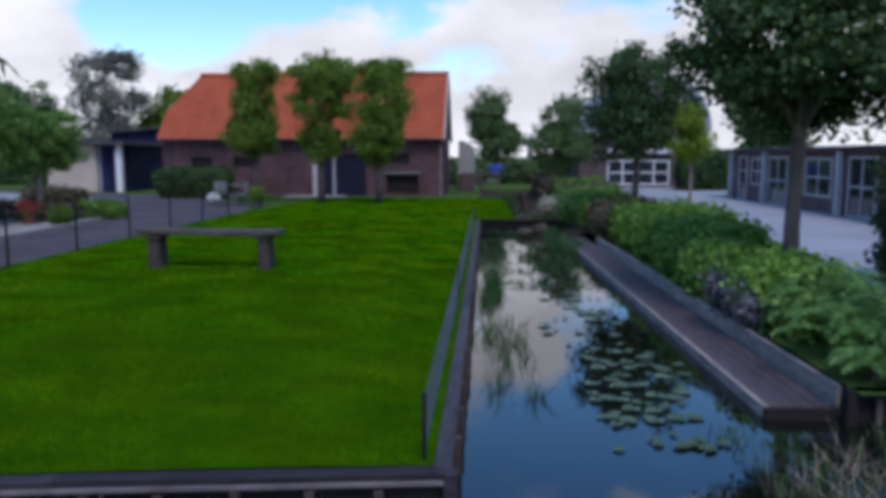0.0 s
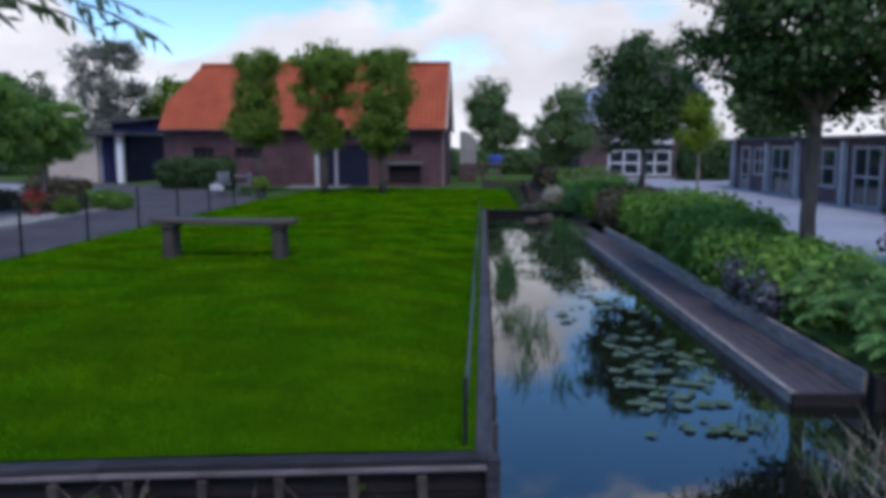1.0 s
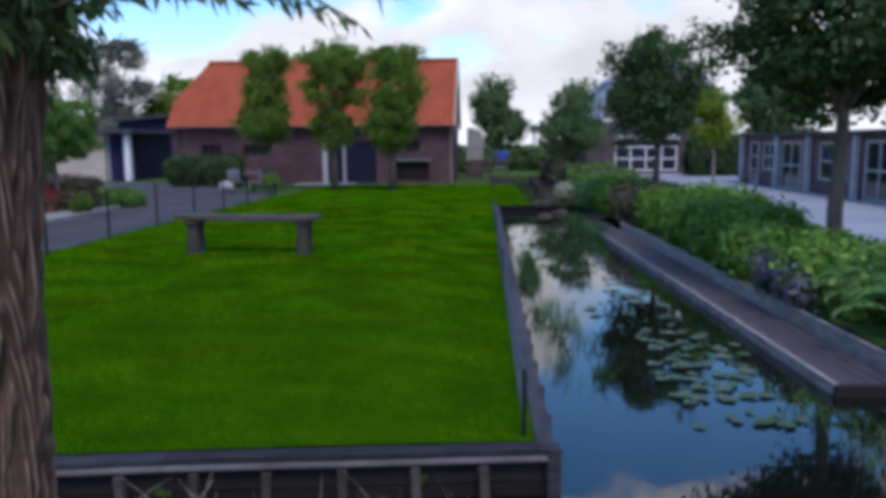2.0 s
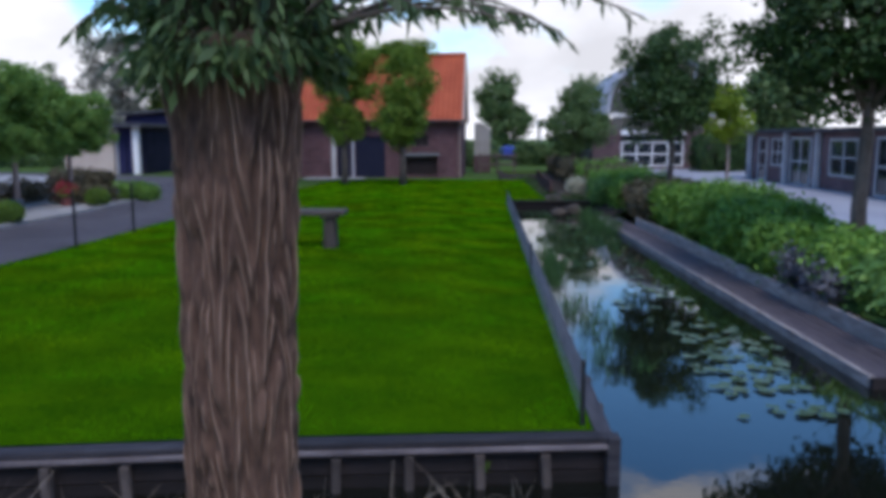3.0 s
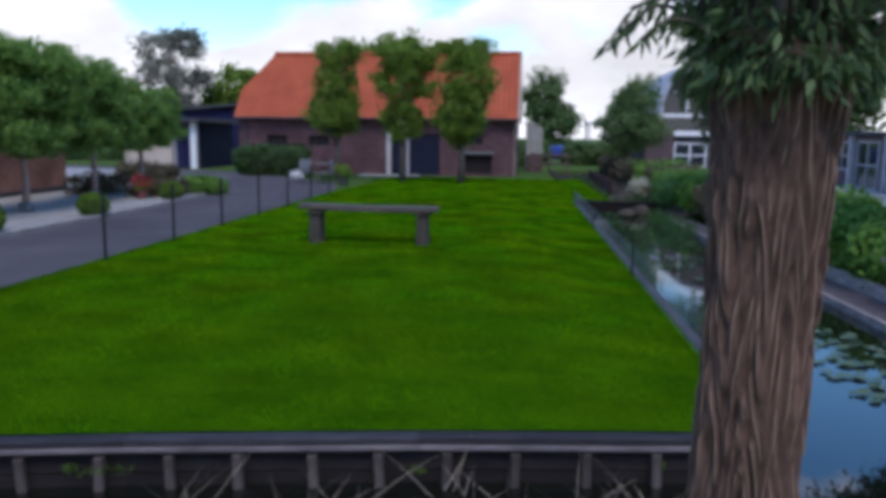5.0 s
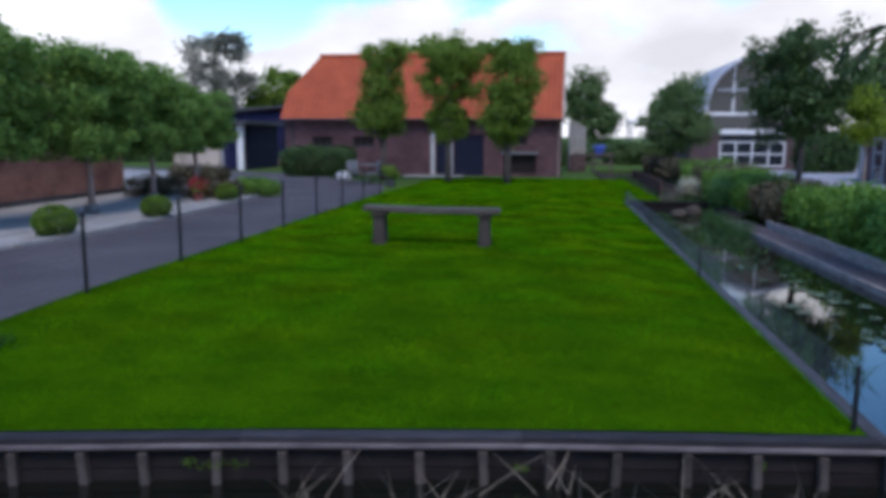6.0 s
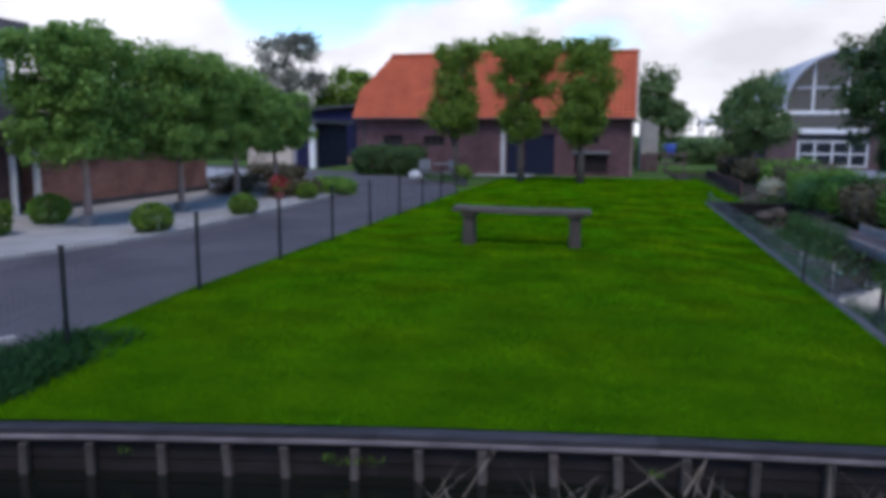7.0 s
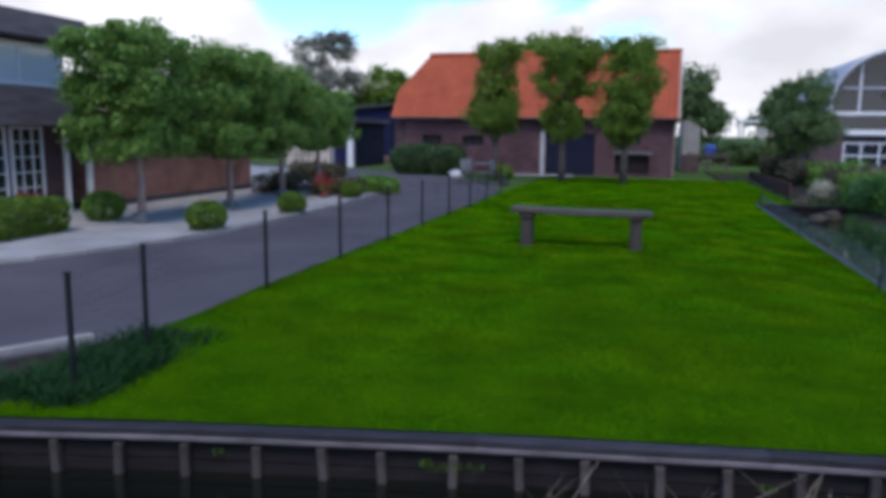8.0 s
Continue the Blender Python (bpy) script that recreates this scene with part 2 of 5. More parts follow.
def worn_ridges(m, pale):
    """Paler, weathered tops on the raised parts of a surface."""
    n, l = m.node_tree.nodes, m.node_tree.links
    b = n["Principled BSDF"]
    old = b.inputs["Base Color"].links[0].from_socket
    geo, rng, no, mul, mix = (n.new("ShaderNode" + k) for k in ("NewGeometry", "MapRange", "TexNoise", "Math", "Mix"))
    for k, v in (("From Min", 0.52), ("From Max", 0.60)):
        rng.inputs[k].default_value = v
    no.inputs["Scale"].default_value = 11.0
    mul.operation, mix.data_type = "MULTIPLY", "RGBA"
    mul.use_clamp = True
    add = n.new("ShaderNodeMath")
    add.inputs[1].default_value = 0.45
    l.new(n["Texture Coordinate"].outputs["Object"], no.inputs["Vector"])
    l.new(no.outputs[0], add.inputs[0])
    l.new(geo.outputs["Pointiness"], rng.inputs["Value"])
    l.new(rng.outputs[0], mul.inputs[0])
    l.new(add.outputs[0], mul.inputs[1])
    l.new(mul.outputs[0], mix.inputs["Factor"])
    l.new(old, mix.inputs["A"])
    mix.inputs["B"].default_value = (*pale, 1)
    l.new(mix.outputs["Result"], b.inputs["Base Color"])


worn_ridges(M_BARK, (0.40, 0.265, 0.205))
M_TRUNK = material("tree_bark", (0.06, 0.048, 0.042), (0.15, 0.12, 0.105), 5.0, 0.9, 0.7, 40, stretch=(1, 1, 0.3))
M_TRUNKL = material("pale_lime_bark", (0.21, 0.155, 0.14), (0.38, 0.29, 0.265), 5.0, 0.9, 0.6, 40, stretch=(1, 1, 0.3))
M_WILLOW = leaf_material("willow_leaf", (0.026, 0.056, 0.020), (0.115, 0.175, 0.062), 0.55, 0.3)
M_LIME = leaf_material("lime_leaf", (0.085, 0.185, 0.035), (0.27, 0.42, 0.095), 0.6, 0.48)
M_LIMED = leaf_material("barn_lime_leaf", (0.07, 0.14, 0.016), (0.235, 0.34, 0.045), 0.6, 0.45)
M_DARKLEAF = leaf_material("dark_oak_leaf", (0.020, 0.052, 0.012), (0.062, 0.118, 0.026), 0.55, 0.25)
M_FARLEAF = leaf_material("far_tree_leaf", (0.06, 0.115, 0.035), (0.15, 0.22, 0.075), 0.6, 0.4)
M_GREYLEAF = leaf_material("grey_birch_leaf", (0.13, 0.135, 0.11), (0.26, 0.265, 0.215), 0.6, 0.4)
M_YOUNG = leaf_material("yellow_green_leaf", (0.13, 0.20, 0.015), (0.27, 0.36, 0.03), 0.5, 0.4)
M_SHRUB = leaf_material("shrub_leaf", (0.062, 0.155, 0.016), (0.20, 0.35, 0.05), 0.6, 0.3)
M_FERN = leaf_material("fern_leaf", (0.06, 0.15, 0.035), (0.18, 0.33, 0.09), 0.55, 0.35)
M_BOX = leaf_material("box_leaf", (0.05, 0.11, 0.010), (0.14, 0.23, 0.02), 0.6, 0.25)
M_RED = leaf_material("red_flower", (0.20, 0.02, 0.03), (0.45, 0.07, 0.08), 0.5, 0.2)
M_HEATHER = leaf_material("brown_shrub_leaf", (0.055, 0.05, 0.025), (0.13, 0.105, 0.06), 0.6, 0.2)
M_LAVENDER = leaf_material("grey_lavender_leaf", (0.09, 0.09, 0.105), (0.19, 0.185, 0.215), 0.7, 0.2)
M_CREAM = leaf_material("cream_flower", (0.25, 0.24, 0.17), (0.5, 0.48, 0.36), 0.6, 0.2)
M_PAD = leaf_material("lily_pad", (0.022, 0.05, 0.022), (0.11, 0.16, 0.09), 0.25, 0.05)
M_REED = leaf_material("water_weed", (0.03, 0.08, 0.02), (0.08, 0.16, 0.05), 0.4, 0.3)
M_WEED = leaf_material("dark_verge_weed", (0.010, 0.036, 0.012), (0.032, 0.082, 0.026), 0.8, 0.2, 0.0, 0.08)
M_STALK = leaf_material("dry_stalk", (0.16, 0.12, 0.09), (0.34, 0.28, 0.22), 0.8, 0.1)
M_BARNBRICK = brick_material("old_barn_brick", (0.085, 0.041, 0.048), (0.125, 0.062, 0.070), (0.11, 0.086, 0.096))
M_HOUSEBRICK = brick_material("house_brick", (0.25, 0.115, 0.095), (0.32, 0.155, 0.125), (0.26, 0.19, 0.17), "yz")
M_DARKBRICK = brick_material("purple_brick", (0.085, 0.05, 0.055), (0.12, 0.072, 0.075), (0.10, 0.08, 0.085))
M_SIDEBRICK = brick_material("court_brick", (0.135, 0.082, 0.09), (0.19, 0.115, 0.12), (0.16, 0.13, 0.135), "yz")
M_TILE = material("orange_clay_tile", (0.28, 0.055, 0.024), (0.41, 0.092, 0.040), 1.2, 0.75, 0.3, 18, spec=0.25, island=0.12)
M_WHITE = material("white_paint", (0.66, 0.65, 0.66), (0.78, 0.77, 0.77), 2, 0.5, 0.05, 30)
M_CREAMWALL = material("cream_render", (0.40, 0.325, 0.27), (0.50, 0.415, 0.35), 0.8, 0.9, 0.2, 40)
M_NAVY = material("dark_blue_boarding", (0.015, 0.015, 0.05), (0.03, 0.03, 0.08), 2, 0.85, 0.2, 20, stretch=(6, 1, 1), spec=0.1)
M_DOOR = material("blue_grey_door_paint", (0.010, 0.013, 0.028), (0.022, 0.024, 0.05), 2, 0.85, 0.2, 25, stretch=(6, 1, 1), spec=0.1)
M_BROWNFASCIA = material("brown_fascia", (0.11, 0.088, 0.094), (0.19, 0.155, 0.16), 1.5, 0.7, 0.2, 20, stretch=(1, 1, 5))
M_GREYROOF = material("grey_roof_metal", (0.30, 0.31, 0.36), (0.42, 0.43, 0.48), 1.0, 0.45, 0.15, 20, metal=0.2)
M_DARKROOF = material("dark_roof", (0.035, 0.035, 0.042), (0.07, 0.07, 0.08), 2.0, 0.7, 0.3, 25)
# White paint greyed: the overhang's shade on the court row is in the colour.
M_DULLWHITE = material("dimmed_white_paint", (0.34, 0.335, 0.35), (0.50, 0.495, 0.51), 2, 0.6, 0.05, 30)
M_GLASS = glass_material("dark_window_glass")
# Upper house windows: a pale reflection is put into the base colour.
M_PALEGLASS = glass_material("pale_reflection_glass", (0.62, 0.64, 0.65))
# Near-black fill for barn window panes and the hatch's shaded opening.
M_DARKFILL = material("near_black_opening_fill", (0.008, 0.005, 0.006), (0.02, 0.012, 0.013), 3, 0.7, 0.3, 25, stretch=(6, 1, 1))
M_CLAY = material("dull_red_clay", (0.16, 0.05, 0.045), (0.26, 0.085, 0.075), 5, 0.85, 0.3, 30)
M_BLUE = material("blue_tarpaulin", (0.02, 0.04, 0.22), (0.04, 0.07, 0.34), 2, 0.6, 0.3, 15)
M_STONE = material("pale_boulder", (0.34, 0.34, 0.35), (0.52, 0.52, 0.53), 3, 0.85, 0.5, 25)
M_DARKSTONE = material("brown_boulder", (0.03, 0.024, 0.02), (0.09, 0.07, 0.055), 3, 0.9, 0.6, 25)
M_GREYPAINT = material("grey_metal_paint", (0.12, 0.125, 0.14), (0.20, 0.205, 0.22), 3, 0.6, 0.1, 30)
M_POT = material("dark_planter", (0.03, 0.03, 0.035), (0.06, 0.06, 0.065), 4, 0.6, 0.2, 30)


# ---- mesh helpers ----
def mesh_obj(name, verts, faces, mat, parent=None, label="", smooth=False):
    me = bpy.data.meshes.new(name)
    me.from_pydata([tuple(v) for v in verts], [], [tuple(f) for f in faces])
    me.materials.append(mat)
    if smooth:
        me.shade_smooth()
    ob = new(name, me)
    if parent:
        ob.parent = parent
    if label:
        tagged(ob, label)
    return ob


def cards(name, verts, mat, parent=None, label="", corners=4):
    """Many loose facets from an array of (n, corners, 3)."""
    me = bpy.data.meshes.new(name)
    v = np.asarray(verts, dtype=np.float32).reshape(-1, 3)
    k = len(v) // corners
    me.vertices.add(len(v))
    me.vertices.foreach_set("co", v.ravel())
    me.loops.add(len(v))
    me.loops.foreach_set("vertex_index", np.arange(len(v), dtype=np.int32))
    me.polygons.add(k)
    me.polygons.foreach_set("loop_start", np.arange(k, dtype=np.int32) * corners)
    me.update(calc_edges=True)
    me.materials.append(mat)
    ob = new(name, me)
    if parent:
        ob.parent = parent
    if label:
        tagged(ob, label)
    return ob


def part(name, bm, mat, parent=None, label="", smooth=False):
    me = bpy.data.meshes.new(name)
    bm.to_mesh(me)
    bm.free()
    me.materials.append(mat)
    if smooth:
        me.shade_smooth()
    ob = new(name, me)
    if parent:
        ob.parent = parent
    if label:
        tagged(ob, label)
    return ob


def spread(x, y):
    """Plan place and size factor: the far yard lies wider than drawn, and so does the canal's right bank."""
    if y >= 27:
        return -1.7 + (x + 1.7) * 1.17, y * 1.17, 1.17
    if x > 0.05:
        return *right_bank(x, y), 1.13
    return x, y, 1.0


def right_bank(x, y):
    return -0.2 + (x + 0.2) * 1.13, 0.3 + (y - 0.3) * 1.13


def thing(name, label, category, group="", at=(0, 0, 0), turn=0.0, kind="", laid=False):
    """An Empty at a thing's foot; laid: its place is already a true one."""
    ob = new(name)
    ob.empty_display_size = 0.1
    x, y, k = (at[0], at[1], 1.0) if laid else spread(at[0], at[1])
    ob.matrix_world = pose(x, y, at[2], 0, 0, turn) @ Matrix.Diagonal((k, k, k, 1))
    return tagged(ob, label, category, group, kind)


def box(x0, x1, y0, y1, z0, z1, bevel=0.0, bm=None):
    bm = bm or bmesh.new()
    r = bmesh.ops.create_cube(bm, size=1.0)
    for v in r["verts"]:
        v.co = Vector((x0 + (v.co.x + 0.5) * (x1 - x0), y0 + (v.co.y + 0.5) * (y1 - y0), z0 + (v.co.z + 0.5) * (z1 - z0)))
    if bevel:
        es = list({e for v in r["verts"] for e in v.link_edges})
        bmesh.ops.bevel(bm, geom=es, offset=bevel, segments=1, affect="EDGES")
    return bm


def tube(points, radii, sides=8):
    """Vertices and faces of a tapered tube along points."""
    pts = [Vector(p) for p in points]
    vs, fs = [], []
    for i, p in enumerate(pts):
        d = (pts[min(i + 1, len(pts) - 1)] - pts[max(i - 1, 0)]).normalized()
        a = d.cross(Vector((0.31, 0.95, 0.05))).normalized()
        b = d.cross(a)
        for k in range(sides):
            w = 2 * math.pi * k / sides
            vs.append(p + float(radii[i]) * (math.cos(w) * a + math.sin(w) * b))
    for i in range(len(pts) - 1):
        for k in range(sides):
            fs.append((i * sides + k, i * sides + (k + 1) % sides, (i + 1) * sides + (k + 1) % sides, (i + 1) * sides + k))
    fs.append(tuple(range(sides))[::-1])
    fs.append(tuple((len(pts) - 1) * sides + k for k in range(sides)))
    return vs, fs


def rod(name, points, radii, mat, parent=None, sides=8, label=""):
    vs, fs = tube(points, radii, sides)
    return mesh_obj(name, vs, fs, mat, parent, label, smooth=True)


def leaf_cards(rng, centres, size, long=1.6, droop=0.0, outward=None, lean=0.6):
    """Diamond leaves at the centres with mixed sizes and turns."""
    n = len(centres)
    nor = rng.normal(size=(n, 3))
    if outward is not None:
        nor = nor * (1 - lean) + outward * lean * 1.6
    nor /= np.linalg.norm(nor, axis=1, keepdims=True) + 1e-9
    axis = rng.normal(size=(n, 3))
    axis[:, 2] -= droop
    axis -= nor * (axis * nor).sum(1, keepdims=True)
    axis /= np.linalg.norm(axis, axis=1, keepdims=True) + 1e-9
    side = np.cross(nor, axis)
    s = size * rng.uniform(0.6, 1.3, size=(n, 1))
    c = centres
    fold = nor * s * 0.12
    return np.stack([c - axis * s * long / 2, c + side * s / 2 + fold, c + axis * s * long / 2, c - side * s / 2 + fold], axis=1)


def crown_points(rng, blobs, clumps, per, spread, shell=0.55):
    """Leaf places in clumps near the skins of some ellipsoids (cx, cy, cz, rx, ry, rz)."""
    vol = np.array([b[3] * b[4] * b[5] for b in blobs]) ** 0.7
    pick = rng.choice(len(blobs), size=clumps, p=vol / vol.sum())
    b = np.array(blobs, dtype=float)[pick]
    d = rng.normal(size=(clumps, 3))
    d /= np.linalg.norm(d, axis=1, keepdims=True)
    r = shell + (1 - shell) * rng.random((clumps, 1)) ** 0.6
    r *= 1 + 0.16 * rng.normal(size=(clumps, 1)).clip(-1.5, 1.5)
    centre = b[:, :3] + d * r * b[:, 3:]
    sp = spread * rng.uniform(0.6, 1.4, size=(clumps, 1, 1))
    pts = centre[:, None, :] + rng.normal(size=(clumps, per, 3)).clip(-1.5, 1.5) * sp * np.array([1, 1, 0.8])
    out = np.repeat(d, per, axis=0)
    return pts.reshape(-1, 3), out, centre


def block_points(rng, x0, x1, y0, y1, z0, z1, n, rough=0.06):
    """Leaf places on the sides and top of a clipped block with rounded, uneven skin."""
    c = np.array([(x0 + x1) / 2, (y0 + y1) / 2, (z0 + z1) / 2])
    h = np.array([(x1 - x0) / 2, (y1 - y0) / 2, (z1 - z0) / 2])
    d = rng.uniform(-1, 1, size=(n, 3))
    p = (np.abs(d) ** 5).sum(1, keepdims=True) ** (1 / 5)
    u = d / p
    bumps = np.array([noise.noise(Vector([float(q) for q in (c + a * h) * 1.7])) for a in u])[:, None] if n <= 40000 else 0
    pts = c + u * h * (1 + rng.normal(size=(n, 1)) * 0.03) + u * (bumps * 2.2 * rough) + rng.normal(size=(n, 3)) * rough * 0.6
    nor = u / h
    nor /= np.linalg.norm(nor, axis=1, keepdims=True)
    return pts, nor


def make_tree(name, label, at, trunk_h, trunk_r, blobs, leaf_mat, bark, seed, clumps=160, per=70, spread=0.24, leaf=0.11, group="", limbs=7, lean=(0, 0), base=0.0, category="tree"):
    """A tapered trunk with limbs that reach into a crown of leaf clumps. Blobs are relative to the foot."""
    rng = np.random.default_rng(seed)
    t = thing(name, label, category, group, at)
    ztop = max(b[2] for b in blobs)
    pts = [(lean[0] * k / 5 + 0.012 * rng.normal() * (k > 0), lean[1] * k / 5 + 0.012 * rng.normal() * (k > 0), base + (ztop - base) * k / 5) for k in range(6)]
    rad = [trunk_r * (1.25, 1.0, 0.9, 0.7, 0.45, 0.2)[k] for k in range(6)]
    rod("trunk", pts, rad, bark, t, 12)
    p, out, centre = crown_points(rng, blobs, clumps, per, spread)
    for k in range(limbs):
        e = Vector(centre[int(rng.integers(len(centre)))])
        f = rng.uniform(0.75, 1.05)
        a = Vector((lean[0] * 0.5, lean[1] * 0.5, max(trunk_h * f, base + 0.3)))
        if e.z < a.z:
            e.z = a.z + 0.3
        mid = a.lerp(e, 0.5) + Vector((0, 0, 0.12 * (e - a).length))
        rod("limb", [a, mid, e], [trunk_r * 0.5, trunk_r * 0.32, trunk_r * 0.1], bark, t, 6)
    cards("crown", leaf_cards(rng, p, leaf, 1.3, 0.4, out, 0.45), leaf_mat, t)
    return t


# ---- ground and water ----
WATER = -0.34


def front(x):
    """The lawn's gently curving front edge along the cross ditch."""
    return 5.33 + 0.085 * x - 0.0085 * x * x


def ease(f):
    f = min(1.0, max(0.0, f))
    return f * f * (3 - 2 * f)


def lawn_z(x, y):
    """The lawn swells a little between its edges."""
    return 0.15 * ease((y - front(x)) / 4.5) * ease(-x / 2.6) * ease((36 - y) / 12) * ease((x + 8.9) / 0.4)


def ground_sheet():
    bm = bmesh.new()

    def quad(*pts):
        bm.faces.new([bm.verts.new(p) for p in pts])
    far = 1800.0
    # land to the left of the canal, from the ditch to the far fields
    quad((-far, front(-9), -0.02), (-9.0, front(-9), -0.02), (-9.0, far, -0.02), (-far, far, -0.02))
    for k in range(9):
        xa, xb = -9.0 + k, min(-0.16, -8.0 + k)
        quad((xa, front(xa) + 0.05, -0.02), (xb, front(xb) + 0.05, -0.02), (xb, far, -0.02), (xa, far, -0.02))
    # land to the right of the canal
    quad((3.62, 7.33, -0.02), (far, 7.33, -0.02), (far, far, -0.02), (3.62, far, -0.02))
    quad((3.2, 23.0, -0.04), (3.62, 23.0, -0.02), (3.62, far, -0.02), (3.2, far, -0.04))
    # beyond the canal's end
    quad((-0.16, 52.0, -0.03), (3.2, 52.0, -0.03), (3.2, far, -0.03), (-0.16, far, -0.03))
    quad((-0.2, 52.0, -0.7), (3.7, 52.0, -0.7), (3.7, 52.0, -0.025), (-0.2, 52.0, -0.025))
    # the bank on which the camera walks, with its slope into the ditch
    quad((-far, -far, 0.38), (far, -far, 0.38), (far, 2.1, 0.38), (-far, 2.1, 0.38))
    quad((-far, 2.1, 0.38), (far, 2.1, 0.38), (far, 3.2, -0.6), (-far, 3.2, -0.6))
    # the ditch bed
    quad((-far, 3.1, -0.7), (far, 3.1, -0.7), (far, 56.0, -0.7), (-far, 56.0, -0.7))
    return tagged(part("ground", bm, M_FIELD), kind="structure")


ground_sheet()
bm = bmesh.new()
bm.faces.new([bm.verts.new(p) for p in ((-300, 2.0, WATER), (300, 2.0, WATER), (300, 8.2, WATER), (-300, 8.2, WATER))])
bm.faces.new([bm.verts.new(p) for p in ((-0.3, 8.2, WATER), (3.75, 8.2, WATER), (3.75, 51.5, WATER), (-0.3, 51.5, WATER))])
tagged(part("water", bm, M_WATER), kind="structure")


def lawn():
    """Slightly uneven turf between fence and canal."""
    xs, ys = np.linspace(-8.95, -0.17, 44), np.linspace(0, 1, 120)
    vs, fs = [], []
    for j in ys:
        for x in xs:
            y = front(x) + 0.10 + j * (39.6 - front(x))
            vs.append((x, y, lawn_z(x, y) + (0.004 if x > -8.6 else -0.03) + 0.02 * (noise.noise(Vector((x * 0.8, y * 0.8, 0))) + 1) * 0.5))
    w = len(xs)
    for j in range(len(ys) - 1):
        for i in range(w - 1):
            fs.append((j * w + i, j * w + i + 1, (j + 1) * w + i + 1, (j + 1) * w + i))
    return tagged(mesh_obj("lawn", vs, fs, M_LAWN, smooth=True), kind="structure")


lawn()


def slab(name, pts, z0, z1, mat, kind="structure", laid=False):
    bm = bmesh.new()
    pts = pts if laid else [spread(*p)[:2] for p in pts]
    lo, hi = [bm.verts.new((x, y, z0)) for x, y in pts], [bm.verts.new((x, y, z1)) for x, y in pts]
    bm.faces.new(hi)
    n = len(pts)
    for i in range(n):
        bm.faces.new((lo[i], lo[(i + 1) % n], hi[(i + 1) % n], hi[i]))
    return tagged(part(name, bm, mat), kind=kind)


slab("road", [(-60, 4.15), (-10.45, 4.15), (-8.9, 6.4), (-8.75, 7.4), (-8.75, 26.9), (-8.9, 29), (-15, 36), (-40, 47), (-40, 41), (-18, 34), (-13.0, 26.9), (-12.55, 21), (-12.5, 15), (-12.75, 13), (-13.6, 10.2), (-14.2, 9.3), (-60, 8.9)], -0.1, 0.0, M_ROAD)
slab("pavement", [(-60, 9.05), (-14.25, 9.45), (-13.7, 10.3), (-12.9, 13), (-12.65, 15), (-12.7, 21), (-13.15, 26.9), (-18.2, 34), (-24, 37), (-40, 37), (-60, 30)], -0.1, 0.05, M_GRAVEL)
slab("courtyard", [(5.6, 9.0), (68, 9.0), (68, 68), (7.3, 68), (6.2, 27)], -0.1, 0.03, M_COURT, laid=True)
slab("bank", [(-10.35, front(-9) + 0.04), (-8.45, front(-8.45) + 0.12), (-8.8, 7.2), (-8.9, 6.4)], -0.1, 0.012, M_SOIL)
slab("terrace", [(-9.3, 34.4), (-6.6, 34.4), (-6.6, 36.1), (-9.3, 36.1)], -0.1, 0.025, M_KERB)


# ---- the lawn's timber edge ----
def timber_edge():
    t = thing("timber_revetment", "weathered grey timber revetment along the lawn's ditch side", "retaining wall", laid=True)
    rng = random.Random(4)

    def along(o, x, half=0.1):
        ya, yb = front(x - half), front(x + half)
        o.matrix_basis = pose(x, (ya + yb) / 2, 0, 0, 0, math.degrees(math.atan2(yb - ya, 2 * half)))
        return o
    x = -9.1
    while x < -0.1:
        w = min(rng.uniform(2.0, 2.6), -0.05 - x)
        c, r = x + w / 2, w / 2
        h = math.hypot(r, (front(c + r) - front(c - r)) / 2) + 0.001
        along(part("capping_plank", box(-h, h, -0.05, 0.085, -0.032, 0.012 + rng.uniform(0, 0.003), 0.006), M_PLANK, t), c, r)
        along(part("edge_rail", box(-h, h, -0.075, -0.035, -0.070, -0.036, 0.006), M_RAIL, t, "pale weathered rail"), c, r)
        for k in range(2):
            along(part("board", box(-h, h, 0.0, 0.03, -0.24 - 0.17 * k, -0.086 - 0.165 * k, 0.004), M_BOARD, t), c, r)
        x += w
    stake = along(part("post", box(-0.035, 0.035, -0.075, -0.002, -0.75, -0.088, 0.01), M_STAKE, t), -0.06)
    for k in range(1, 19):
        o = stake.copy()
        scene.collection.objects.link(o)
        along(o, -0.06 - 0.485 * k + rng.uniform(-0.04, 0.04))
        o.matrix_basis = o.matrix_basis @ pose(0, rng.uniform(-0.012, -0.004), rng.uniform(-0.012, 0), rng.uniform(-2, 2), rng.uniform(-3, 3), rng.uniform(-6, 6))
    along(part("corner_post", box(-0.07, 0.03, -0.08, 0.05, -0.75, 0.02, 0.012), M_PLANK, t), -0.03)
    along(part("end_block", box(-0.28, -0.01, -0.12, 0.2, -0.75, -0.03, 0.02), M_KERB, t, "pale concrete end block"), -9.1)


timber_edge()


